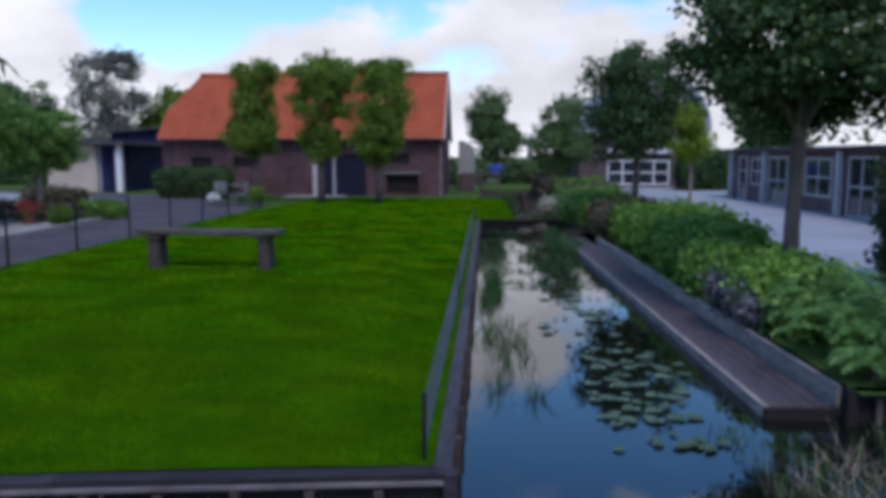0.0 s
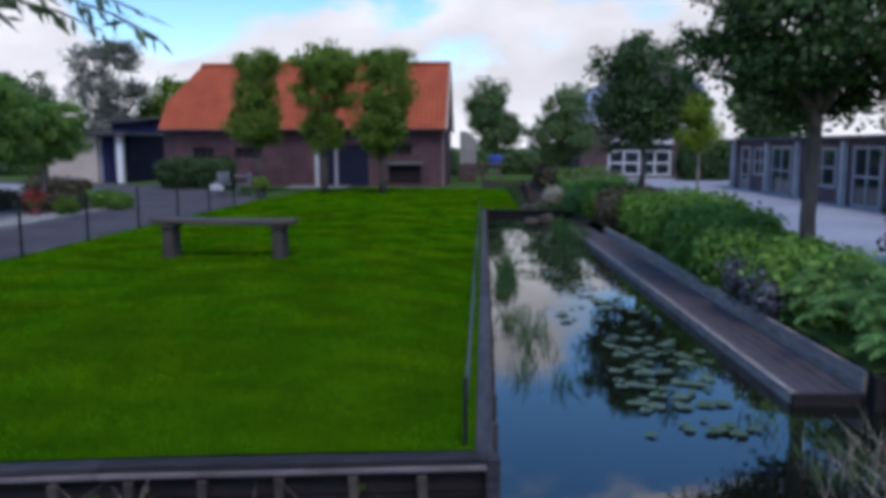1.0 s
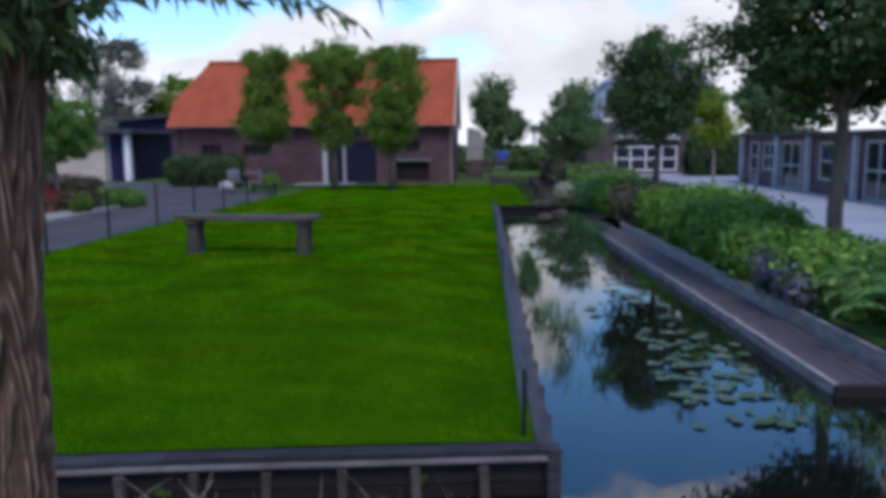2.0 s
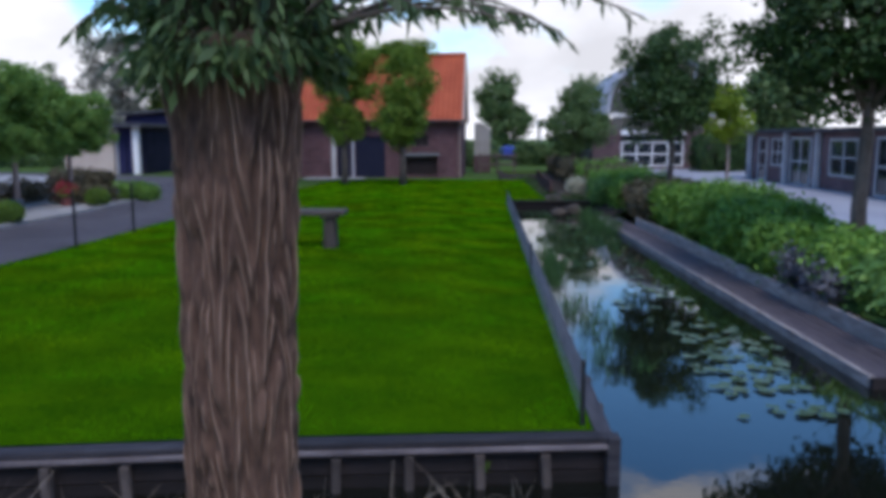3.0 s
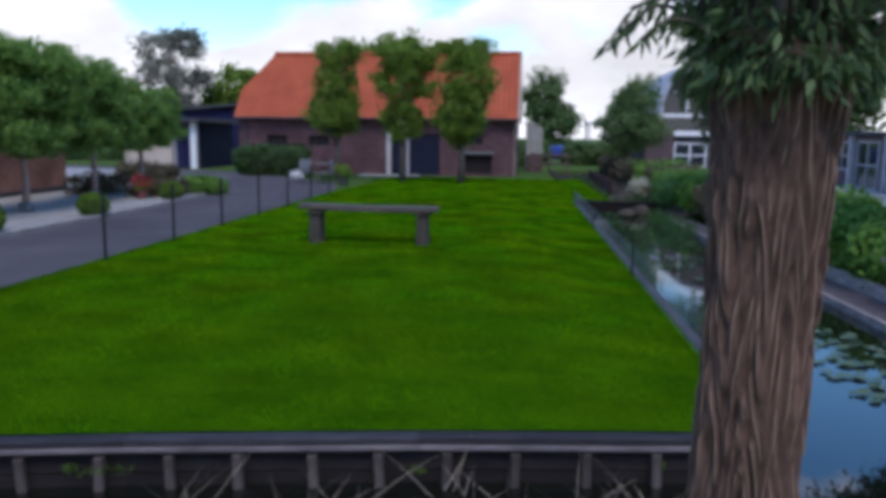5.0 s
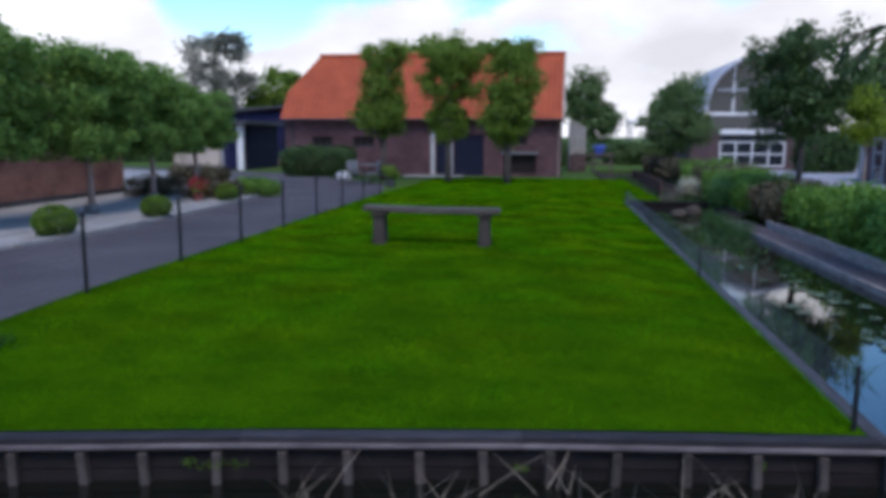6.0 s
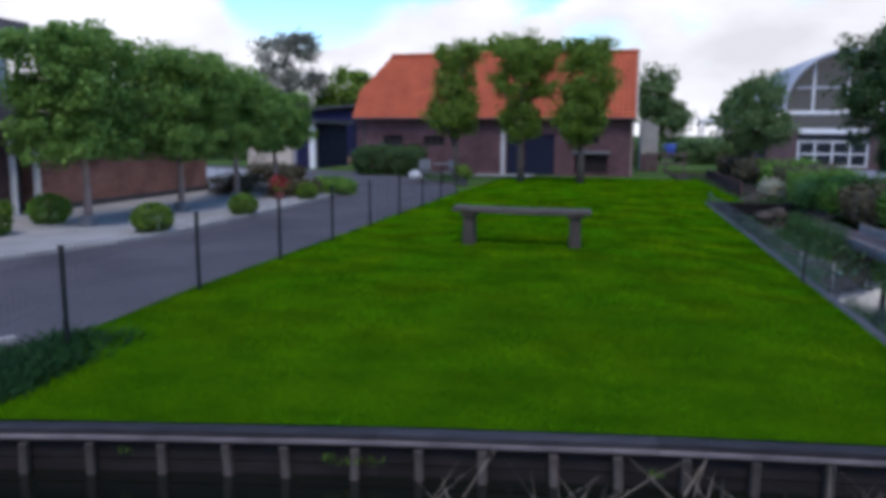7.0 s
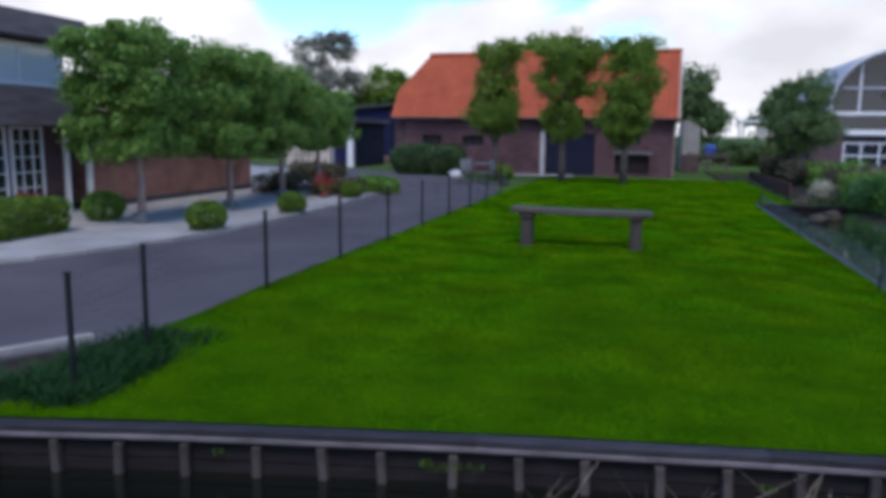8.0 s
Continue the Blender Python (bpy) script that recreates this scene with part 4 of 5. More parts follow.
# ---- houses beside the road ----
def house():
    """Two-storey house with a brick wing; its face towards the road is x = 0, y runs along the road."""
    t = thing("house", "two-storey house with brown fascia, white grid windows and brick wing", "house", at=(-18.2, 0.2, 0))
    part("upper_storey", box(-8, 0.0, 2.0, 16.3, 3.2, 4.35), M_BROWNFASCIA, t)
    part("lower_wall", box(-8, -0.12, 2.0, 15.5, 0.0, 3.19), M_DARKBRICK, t)
    part("fascia", box(-8.2, 0.35, 1.8, 16.4, 2.3, 3.22, 0.01), M_BROWNFASCIA, t, "deep brown fascia boards")
    part("roof", box(-8.4, 0.5, 1.6, 16.6, 4.36, 4.95, 0.02), M_BROWNFASCIA, t)
    for k, y in enumerate((3.6, 6.4, 9.2, 12.0, 14.8)):
        window(t, 2.7, 1.02, (0.03, y, 3.25), 90, cols=2, glass=M_PALEGLASS, frame_w=0.09)
    for y in (5.5, 9.1, 12.75):
        window(t, 3.2, 1.85, (-0.08, y, 0.42), 90, cols=8, rows=5, bar=0.03, frame_w=0.055)
    window(t, 1.0, 1.85, (-0.08, 15.0, 0.42), 90, cols=3, rows=5, bar=0.03, frame_w=0.055)
    part("plinth", box(-0.1, 0.12, 2.0, 15.5, 0.0, 0.4, 0.01), M_DARKBRICK, t)
    part("porch_wall", box(-3.0, -0.1, 15.52, 16.2, 0.0, 3.18), M_DARKBRICK, t)
    part("front_door", box(-0.6, -0.54, 16.3, 17.05, 0.05, 2.15, 0.01), M_DOOR, t, "blue-grey front door")
    for y in (16.22, 17.06):
        part("door_post", box(-0.14, 0.0, y, y + 0.12, 0.0, 2.29, 0.008), M_WHITE, t, "white porch post")
    part("porch_back", box(-3.0, -0.62, 16.21, 17.2, 0.0, 3.18), M_BROWNFASCIA, t)
    part("wing_wall", box(-7, -0.1, 17.2, 26.0, 0.22, 2.7), M_HOUSEBRICK, t)
    part("wing_plinth", box(-7, -0.08, 17.19, 26.02, 0.0, 0.22), M_DARKROOF, t, "dark plinth")
    part("wing_roof", box(-7.2, 0.15, 17.21, 26.2, 2.7, 2.95, 0.01), M_DARKROOF, t)
    for y in (19.2, 23.4):
        window(t, 0.9, 0.8, (-0.07, y, 1.45), 90, cols=2, frame_mat=M_DARKROOF)


house()


def cream_annex():
    t = thing("cream_annex", "low cream-rendered annex with a flat dark roof", "outbuilding", at=(-22.7, 38.8, 0))
    part("wall", box(0, 2.6, 0, 5, 0, 2.4), M_CREAMWALL, t)
    part("roof", box(-0.4, 4.3, -0.5, 5.4, 2.41, 2.62, 0.01), M_DARKROOF, t)
    for x in (2.75, 3.2):
        part("door_panel", box(x, x + 0.38, 0.25, 0.3, 0.02, 2.38), M_NAVY, t, "dark blue glazed door")
    part("door_frame", box(2.62, 2.74, 0.2, 0.34, 0.0, 2.4), M_GREYROOF, t)
    part("porch_column", box(3.65, 3.95, -0.1, 0.2, 0.0, 2.4, 0.01), M_WHITE, t, "white square column")
    part("back_wall", box(2.61, 4.0, 0.6, 5, 0, 2.4), M_DOOR, t)


cream_annex()


def navy_shed():
    t = thing("navy_shed", "dark blue boarded shed with a shallow roof", "shed", at=(-22.8, 46.0, 0))
    for k in range(24):
        part("board", box(0.15 * k + 0.002, 0.15 * k + 0.148, 0, 0.03, 0.45, 3.3), M_NAVY, t)
    part("base_wall", box(0, 3.6, 0.0, 0.2, 0, 0.445), M_HOUSEBRICK, t)
    part("body", box(0.01, 3.59, 0.035, 5, 0, 3.28), M_NAVY, t)
    bm = bmesh.new()
    prof = [(-0.3, 3.2), (3.9, 3.55), (3.9, 3.7), (-0.3, 3.35)]
    a, b = [bm.verts.new((x, -0.4, z)) for x, z in prof], [bm.verts.new((x, 5.3, z)) for x, z in prof]
    bm.faces.new(a)
    bm.faces.new(b[::-1])
    for i in range(4):
        bm.faces.new((a[i], b[i], b[(i + 1) % 4], a[(i + 1) % 4]))
    part("roof", bm, M_DARKROOF, t)
    g = thing("garden_wall", "low brick wall beside the shed", "garden wall", at=(-18.3, 45.5, 0))
    part("wall", box(0, 3.6, 0, 0.22, 0, 0.8), M_HOUSEBRICK, g)
    part("coping", box(-0.02, 3.62, -0.03, 0.25, 0.8, 0.86, 0.01), M_KERB, g)


navy_shed()


def pale_shed():
    t = thing("pale_shed", "pale grey gabled shed behind the barn", "shed", at=(-1.62, 41.6, 0))
    bm = bmesh.new()
    prof = [(0, 0), (0.85, 0), (0.85, 2.3), (0.3, 2.65), (0, 2.65)]
    a, b = [bm.verts.new((x, 0, z)) for x, z in prof], [bm.verts.new((x, 5, z)) for x, z in prof]
    bm.faces.new(a)
    bm.faces.new(b[::-1])
    for i in range(5):
        bm.faces.new((a[i], b[i], b[(i + 1) % 5], a[(i + 1) % 5]))
    part("wall", bm, M_KERB, t)
    part("plinth", box(-0.02, 0.87, -0.03, 0.2, 0, 0.9), M_DARKBRICK, t)
    f = thing("rail_fence", "brown wooden rail fence beside the barn", "fence", at=(-1.3, 40.6, 0))
    for k in range(3):
        part("post", box(0.9 * k - 0.05, 0.9 * k + 0.05, -0.05, 0.05, 0, 1.05, 0.01), M_TRUNK, f)
    for z in (0.4, 0.85):
        part("rail", box(-0.1, 1.95, -0.075, -0.052, z, z + 0.12, 0.005), M_TRUNK, f)
    v = thing("covered_trailer", "low trailer under a bright blue tarpaulin", "trailer", at=(0.2, 54.0, 0))
    bm = box(-0.9, 0.9, -1.2, 1.2, 0.45, 1.25, 0.12)
    for q in bm.verts:
        q.co += Vector((0, 0, 0.06 * noise.noise(q.co * 2)))
    part("tarpaulin", bm, M_BLUE, v)
    part("bed", box(-0.8, 0.8, -1.15, 1.15, 0.32, 0.449), M_DARKROOF, v)
    for x in (-0.86, 0.72):
        bm = bmesh.new()
        bmesh.ops.create_cone(bm, cap_ends=True, segments=18, radius1=0.3, radius2=0.3, depth=0.16, matrix=pose(x + 0.07, 0, 0.3, 0, 90, 0))
        part("wheel", bm, M_POT, v)


pale_shed()


# ---- buildings round the court ----
def arch_house():
    """A barrel-roofed building with a glazed front; its front is y = 0."""
    t = thing("arched_house", "brick building with grey barrel roof and large white-framed glazing", "building", at=(6.2, 46.0, 0))
    part("wall", box(-0.9, 0.75, 0.02, 9, 0, 2.75), M_DARKBRICK, t)
    part("wall", box(4.4, 6.3, 0.02, 9, 0, 3.0), M_DARKBRICK, t)
    part("back_wall", box(0.76, 4.39, 0.5, 9, 0, 3.0), M_DARKROOF, t)
    window(t, 3.6, 1.42, (2.57, 0.05, 0.18), cols=4, rows=2, frame_w=0.075, bar=0.075)
    part("sill_wall", box(0.76, 4.39, 0.03, 0.3, 0.0, 0.178), M_DARKBRICK, t)
    part("glass_band", box(0.8, 4.4, 0.1, 0.14, 1.66, 2.0), M_GLASS, t)
    part("white_band", box(0.72, 4.45, -0.03, 0.12, 2.0, 2.28, 0.01), M_WHITE, t, "white painted band")
    part("glass_band", box(0.2, 6.1, 0.0, 0.018, 2.30, 3.05), M_GLASS, t)
    part("white_band", box(0.0, 6.3, -0.03, 0.15, 3.06, 3.24, 0.01), M_WHITE, t, "white painted band")
    # gable glass under the arch, and the roof shell
    n, cx, rx, z0, rz = 24, 3.15, 3.2, 3.25, 3.1
    arc = [(cx - rx * math.cos(math.pi * k / n), z0 + rz * math.sin(math.pi * k / n) ** 0.9) for k in range(n + 1)]
    bm = bmesh.new()
    bm.faces.new([bm.verts.new((x, 0.2, z)) for x, z in arc])
    part("gable_glass", bm, M_GLASS, t)
    for x in (1.4, 3.15, 4.9):
        top = z0 + rz * math.sin(math.acos((cx - x) / rx)) ** 0.9
        part("mullion", box(x - 0.05, x + 0.05, 0.08, 0.19, z0, top - 0.02), M_WHITE, t)
    part("transom", box(0.5, 5.8, 0.07, 0.18, 4.45, 4.57), M_GREYROOF, t)
    bm = bmesh.new()
    rings = [[bm.verts.new((cx + (x - cx) * s, y, z0 + (z - z0) * s)) for x, z in arc] for y, s in ((-0.5, 1.0), (-0.5, 1.07), (9.5, 1.07), (9.5, 1.0))]
    for a, b in zip(rings, rings[1:] + rings[:1]):
        for k in range(n):
            bm.faces.new((a[k], a[k + 1], b[k + 1], b[k]))
    part("roof", bm, M_GREYROOF, t, "grey metal barrel roof", smooth=True)


arch_house()


def court_row():
    """A low brick row along the court; its face towards the court is x = 0."""
    t = thing("court_row", "low brick outbuildings with white-framed doors and windows", "outbuilding", at=(12.9, 22.3, 0), laid=True)
    part("wall", box(0.0, 5, -3, 19.5, 0, 2.35), M_SIDEBRICK, t)
    part("roof", box(-0.4, 5.2, -3.3, 19.8, 2.36, 2.52, 0.02), M_DARKROOF, t)
    for y, w, h, z, c, r in ((17.0, 1.2, 2.1, 0.05, 1, 3), (15.0, 1.6, 1.3, 0.8, 2, 2), (12.4, 2.2, 2.1, 0.05, 2, 2), (8.3, 2.4, 1.5, 0.6, 2, 2), (4.8, 2.0, 2.1, 0.05, 2, 2), (1.2, 2.4, 1.4, 0.7, 2, 2)):
        window(t, w, h, (-0.04, y, z), -90, cols=c, rows=r, frame_w=0.09, bar=0.07, frame_mat=M_DULLWHITE)
    for y in (18.5, 13.8, 10.4, 6.3):
        part("pillar", box(-0.25, -0.05, y - 0.12, y + 0.12, 0, 2.35, 0.01), M_DULLWHITE, t, "white post")


court_row()


def pavilion():
    t = thing("pavilion", "white flat-roofed garden pavilion on slim posts", "pavilion", at=(4.3, 58.0, 0))
    part("roof", box(-1.5, 1.5, -1.2, 1.8, 2.8, 3.0, 0.02), M_WHITE, t)
    for x in (-1.3, 0.0, 1.3):
        for y in (-1.0, 1.6):
            part("post", box(x - 0.05, x + 0.05, y - 0.05, y + 0.05, 0, 2.8), M_GREYROOF, t)
    part("bench", box(-1.2, 1.2, 0.6, 1.2, 0.4, 0.9, 0.02), M_TRUNK, t)


pavilion()


# ---- trees ----
tree1 = make_tree("court_tree", "broad dark-leaved tree rising from the canal planting", (4.26, 10.8, 0), 2.3, 0.10,
                  [(0, 0, 3.3, 1.55, 1.6, 1.1), (0.1, 0.1, 4.6, 1.35, 1.4, 1.2), (0.6, -0.3, 3.0, 1.2, 1.1, 0.75), (-0.7, 0.1, 3.4, 0.9, 0.9, 0.8)], M_DARKLEAF, M_TRUNK, 21, 250, 120, 0.165, 0.07, "trees in the canal planting", 10)
make_tree("court_tree", "compact dark-leaved tree rising behind the low hedge", (4.07, 20.9, 0), 1.9, 0.085,
          [(0, 0, 2.75, 1.35, 1.35, 0.9), (0.05, 0, 3.65, 1.32, 1.3, 1.1)], M_DARKLEAF, M_TRUNK, 22, 150, 110, 0.17, 0.075, "trees in the canal planting", 8)
make_tree("young_tree", "slender young tree with yellow-green leaves", (5.15, 19.6, 0), 1.8, 0.04,
          [(0, 0, 2.25, 0.45, 0.45, 0.4), (-0.1, 0, 2.75, 0.26, 0.26, 0.36)], M_YOUNG, M_TRUNKL, 23, 60, 45, 0.13, 0.07, "", 5)
make_tree("bank_tree", "bushy dark tree on the far canal bank", (3.2, 37.5, 0), 1.3, 0.11,
          [(0, 0, 2.3, 1.5, 1.4, 0.95), (0.2, 0, 3.6, 1.1, 1.1, 1.1), (0.9, 0.3, 2.1, 0.9, 0.9, 0.8)], M_FARLEAF, M_TRUNK, 24, 105, 80, 0.22, 0.11, "", 7)
make_tree("bank_tree", "pale green tree beyond the barn", (0.6, 66.0, 0), 1.8, 0.2,
          [(-0.6, 0, 5.0, 1.5, 1.5, 2.0), (0.3, 0, 3.0, 1.8, 1.8, 1.8)], M_FARLEAF, M_TRUNK, 25, 130, 50, 0.35, 0.24, "", 6)
make_tree("birch", "tall loose grey-green birch behind the sheds", (-27.0, 54.0, 0), 3.5, 0.18,
          [(-0.9, 0, 7.5, 1.6, 1.5, 1.3), (0.9, 0, 8.1, 1.3, 1.2, 1.0), (-0.3, 0, 5.2, 2.2, 1.9, 1.5), (1.9, 0, 5.6, 0.9, 0.9, 0.9), (0.2, 0, 3.2, 2.0, 1.8, 1.3)], M_GREYLEAF, M_TRUNKL, 26, 170, 60, 0.34, 0.17, "", 9)
make_tree("far_tree", "dark pointed tree behind the house", (-38.0, 60.0, 0), 3.0, 0.25,
          [(0, 0, 6.0, 1.4, 1.4, 2.0), (2.2, 0.4, 5.6, 1.2, 1.2, 2.0), (1, 0, 3.5, 2.6, 2.2, 1.8)], M_FARLEAF, M_TRUNK, 27, 150, 50, 0.36, 0.24, "trees behind the house", 7)
make_tree("far_tree", "round dark tree behind the barn's gable", (-23.3, 58.0, 0), 2.2, 0.25,
          [(0, 0, 4.9, 2.2, 2.2, 1.9), (1.6, 0, 4.2, 1.6, 1.6, 1.6), (-1, 0, 3.6, 1.8, 1.8, 1.6)], M_LIMED, M_TRUNK, 28, 170, 55, 0.36, 0.24, "trees behind the barn", 7)
make_tree("far_tree", "leafy tree top behind the barn ridge", (-9.2, 47.0, 0), 3.0, 0.25,
          [(0, 0, 6.2, 2.4, 1.8, 1.5), (-2.0, 0, 5.6, 1.8, 1.6, 1.5), (1.8, 0, 5.9, 1.6, 1.6, 1.5)], M_LIMED, M_TRUNK, 29, 170, 55, 0.36, 0.22, "trees behind the barn", 7)
for k, (x, y, s) in enumerate(((-44, 52, 1.3), (-33, 48, 0.9), (12, 64, 1.0), (21, 60, 1.3), (8, 74, 1.0), (30, 50, 1.4), (-55, 44, 1.4))):
    make_tree("far_tree", "hazy green tree in the distance", (x, y, 0), 2.0 * s, 0.2 * s,
              [(0, 0, 3.6 * s, 2.4 * s, 2.2 * s, 1.8 * s), (0.8 * s, 0, 5.0 * s, 1.5 * s, 1.5 * s, 1.5 * s)], M_FARLEAF, M_TRUNK, 40 + k, 110, 45, 0.42 * s, 0.28 * s, "far trees", 6)

# three pollarded limes before the barn, each with its own outline
make_tree("barn_lime", "pollarded lime with a small round head over a wider tuft", (-9.35, 30.8, 0), 1.6, 0.11,
          [(0.05, 0, 5.0, 0.85, 0.8, 0.6), (0.0, 0, 3.9, 0.75, 0.75, 0.9), (-0.2, 0, 2.7, 1.05, 0.95, 0.95)], M_LIMED, M_TRUNK, 31, 170, 100, 0.17, 0.08, "limes before the barn", 7)
make_tree("barn_lime", "pollarded lime with a broad uneven crown", (-6.6, 30.3, 0), 1.5, 0.12,
          [(0.15, 0, 4.9, 1.1, 0.95, 0.75), (0.0, 0, 3.8, 1.15, 1.0, 0.75), (0.0, 0, 2.4, 0.75, 0.75, 0.85)], M_LIMED, M_TRUNK, 32, 180, 100, 0.17, 0.08, "limes before the barn", 7)
make_tree("barn_lime", "tall columnar pollarded lime", (-4.2, 29.5, 0), 1.5, 0.12,
          [(0.05, 0, 4.9, 0.95, 0.9, 0.65), (0.1, 0, 3.8, 1.0, 0.95, 1.1), (-0.05, 0, 2.6, 1.0, 0.95, 0.8), (-0.1, 0, 1.9, 0.4, 0.4, 0.5)], M_LIMED, M_TRUNK, 33, 210, 100, 0.17, 0.08, "limes before the barn", 7)


def pleached_lime(at, seed, width=1.3, low=1.5, high=4.7, turn=0.0):
    """A lime clipped into a box on a clear pale stem."""
    rng = np.random.default_rng(seed)
    t = thing("clipped_lime", "lime tree clipped into a leafy box on a clear stem", "tree", "row of clipped limes beside the road", at, turn)
    rod("trunk", [(0, 0, 0), (0.02, 0, 0.8), (0.0, 0.02, 1.7), (0, 0, 3.0), (0, 0, 4.2)], [0.11, 0.085, 0.075, 0.05, 0.02], M_TRUNKL, t, 12)
    for z in (1.8, 2.5, 3.2, 3.9):
        for s in (-1, 1):
            rod("limb", [(0, 0, z), (0.1 * s, s * width * 0.45, z + 0.08), (0.05 * s, s * width * 0.9, z + 0.1)], [0.035, 0.025, 0.01], M_TRUNKL, t, 6)
    blobs = [(x, y, z, 0.56, 0.58, 0.5) for x in (-0.5, 0.45) for y in (-width * 0.6, 0, width * 0.6) for z in (low + 0.5, (low + high) / 2, high - 0.6)]
    p, out, _ = crown_points(rng, blobs, 300, 125, 0.145, 0.5)
    cards("crown", leaf_cards(rng, p, 0.085, 1.15, 0.4, out, 0.45), M_LIME, t)
    part("trunk_guard", box(-0.16, 0.16, -0.16, 0.16, 0.0, 0.24, 0.04), M_GREYPAINT, t, "low grey stone at the stem's foot")
    return t


pleached_lime((-15.1, 15.15, 0.05), 51, 1.4, 1.55, 4.6)
for k, (x, y) in enumerate(((-14.95, 18.9), (-15.4, 23.0), (-15.85, 26.95))):
    pleached_lime((x, y, 0.05), 52 + k, 1.75, 1.55, (4.45, 4.25, 3.75)[k])


def willow():
    """The pollard willow by the path: furrowed trunk, knotted head, drooping shoots."""
    rng = np.random.default_rng(77)
    t = thing("pollard_willow", "pollard willow with deeply furrowed bark and narrow grey-green leaves", "tree", at=(-1.50, 1.59, 0.36), laid=True)
    H, NA, NZ = 1.91, 360, 420
    # interlacing ridges: the borders of long upright cells round the stem
    ang = np.arange(NA) * 2 * math.pi / NA
    zz = np.linspace(0, H, NZ)
    A, Z = np.meshgrid(ang, zz)
    wob = 0.35 * np.sin(3 * A + 5.1 * Z) + 0.25 * np.sin(7 * A - 8.3 * Z) + 0.2 * np.sin(2 * A + 13.7 * Z + 1.0)

    def ridges(cols, tall, seed2, bend):
        g = np.random.default_rng(seed2)
        rows = int(H / tall) + 3
        ju, jv = g.uniform(-0.48, 0.48, (rows, cols)), g.uniform(-0.5, 0.5, (rows, cols))
        u, v = A / (2 * math.pi) * cols + bend * wob, Z / tall + 1 + 0.3 * np.sin(5 * A)
        iu, iv = np.floor(u).astype(int), np.floor(v).astype(int)
        d1, d2 = np.full(A.shape, 9.0), np.full(A.shape, 9.0)
        for a in (-1, 0, 1):
            for c in (-1, 0, 1):
                cu, cv = iu + a, np.clip(iv + c, 0, rows - 1)
                su, sv = cu + 0.5 + ju[cv, cu % cols], cv + 0.5 + jv[cv, cu % cols]
                d = np.hypot(u - su, (v - sv) * 0.8)
                d2 = np.minimum(d2, np.maximum(d, d1))
                d1 = np.minimum(d1, d)
        return np.exp(-((d2 - d1) / 0.46) ** 4)
    grain = 0.5 + 0.5 * np.sin(5 * A + 9.0 * Z + 3 * wob) * np.sin(11 * A - 6.1 * Z)
    relief = 0.020 * ridges(12, 0.25, 5, 0.8) * (0.25 + 0.75 * grain) + 0.012 * ridges(19, 0.15, 6, 0.9) * (1.0 - 0.75 * grain)
    breaks = 0.5 + 0.5 * np.sin(34 * Z + 5 * wob + 4 * np.sin(9 * A + 3 * Z)) * np.sin(13 * A + 11 * Z + 2 * wob)
    relief *= 0.45 + 0.8 * np.clip(breaks, 0.0, 0.85)
    relief += 0.0012 * np.sin(47 * A + 6 * wob + 15 * Z) * np.sin(21 * Z + 7 * A)
    base = 0.098 + 0.028 * np.exp(-Z / 0.3) + 0.012 * (Z / H) ** 3 + 0.014 * np.maximum(0, (Z - 1.45) / 0.41) ** 2
    rad = base * (1 + 0.04 * np.cos(3 * A + Z)) + relief - 0.004
    X = 0.012 * np.sin(Z * 1.7) + 0.035 * (Z - 1.2) + rad * np.cos(A)
    Y = 0.01 * np.cos(Z * 2.1) + rad * np.sin(A)
    vs = np.stack([X, Y, Z], -1).reshape(-1, 3).tolist()
    fs = []
    for j in range(NZ - 1):
        for i in range(NA):
            fs.append((j * NA + i, j * NA + (i + 1) % NA, (j + 1) * NA + (i + 1) % NA, (j + 1) * NA + i))
    fs.append(tuple((NZ - 1) * NA + i for i in range(NA)))
    mesh_obj("trunk", vs, fs, M_BARK, t, smooth=True)
    bm = bmesh.new()
    bmesh.ops.create_icosphere(bm, subdivisions=4, radius=0.14)
    for v in bm.verts:
        v.co *= 1 + 0.25 * noise.noise(v.co * 9)
        v.co.z *= 0.75
    o = part("knotted_head", bm, M_BARK, t, smooth=True)
    o.location = (0.03, 0, H + 0.04)
    # shoots that rise from the head and bend over, with leaves along them
    pts, axes = [], []
    for k in range(64):
        a = rng.uniform(0, 2 * math.pi)
        reach = rng.uniform(0.2, 0.68) * (1.0 if k < 40 else 0.6)
        up = rng.uniform(0.5, 1.1)
        sx, sy = 0.03 + 0.12 * math.cos(a), 0.12 * math.sin(a)
        p0 = Vector((sx, sy, H + 0.02))
        p1 = p0 + Vector((math.cos(a) * reach * 0.45, math.sin(a) * reach * 0.45, up * 0.7))
        p2 = p0 + Vector((math.cos(a) * reach, math.sin(a) * reach, up * rng.uniform(0.9, 1.3)))
        line = [p0 * (1 - f) ** 2 + p1 * 2 * f * (1 - f) + p2 * f * f for f in [q / 7 for q in range(8)]]
        rod("shoot", line, [0.011 * (1 - 0.8 * f) for f in [q / 7 for q in range(8)]], M_TRUNK, t, 5)
        for f in [0.15 + 0.85 * q / 45 for q in range(46)]:
            i = min(6, int(f * 7))
            c = line[i].lerp(line[i + 1], f * 7 - i)
            d = (line[i + 1] - line[i]).normalized()
            ax = d * 0.5 + Vector(rng.normal(size=3)) * 0.55 + Vector((0, 0, -0.35))
            pts.append(c)
            axes.append(ax.normalized())
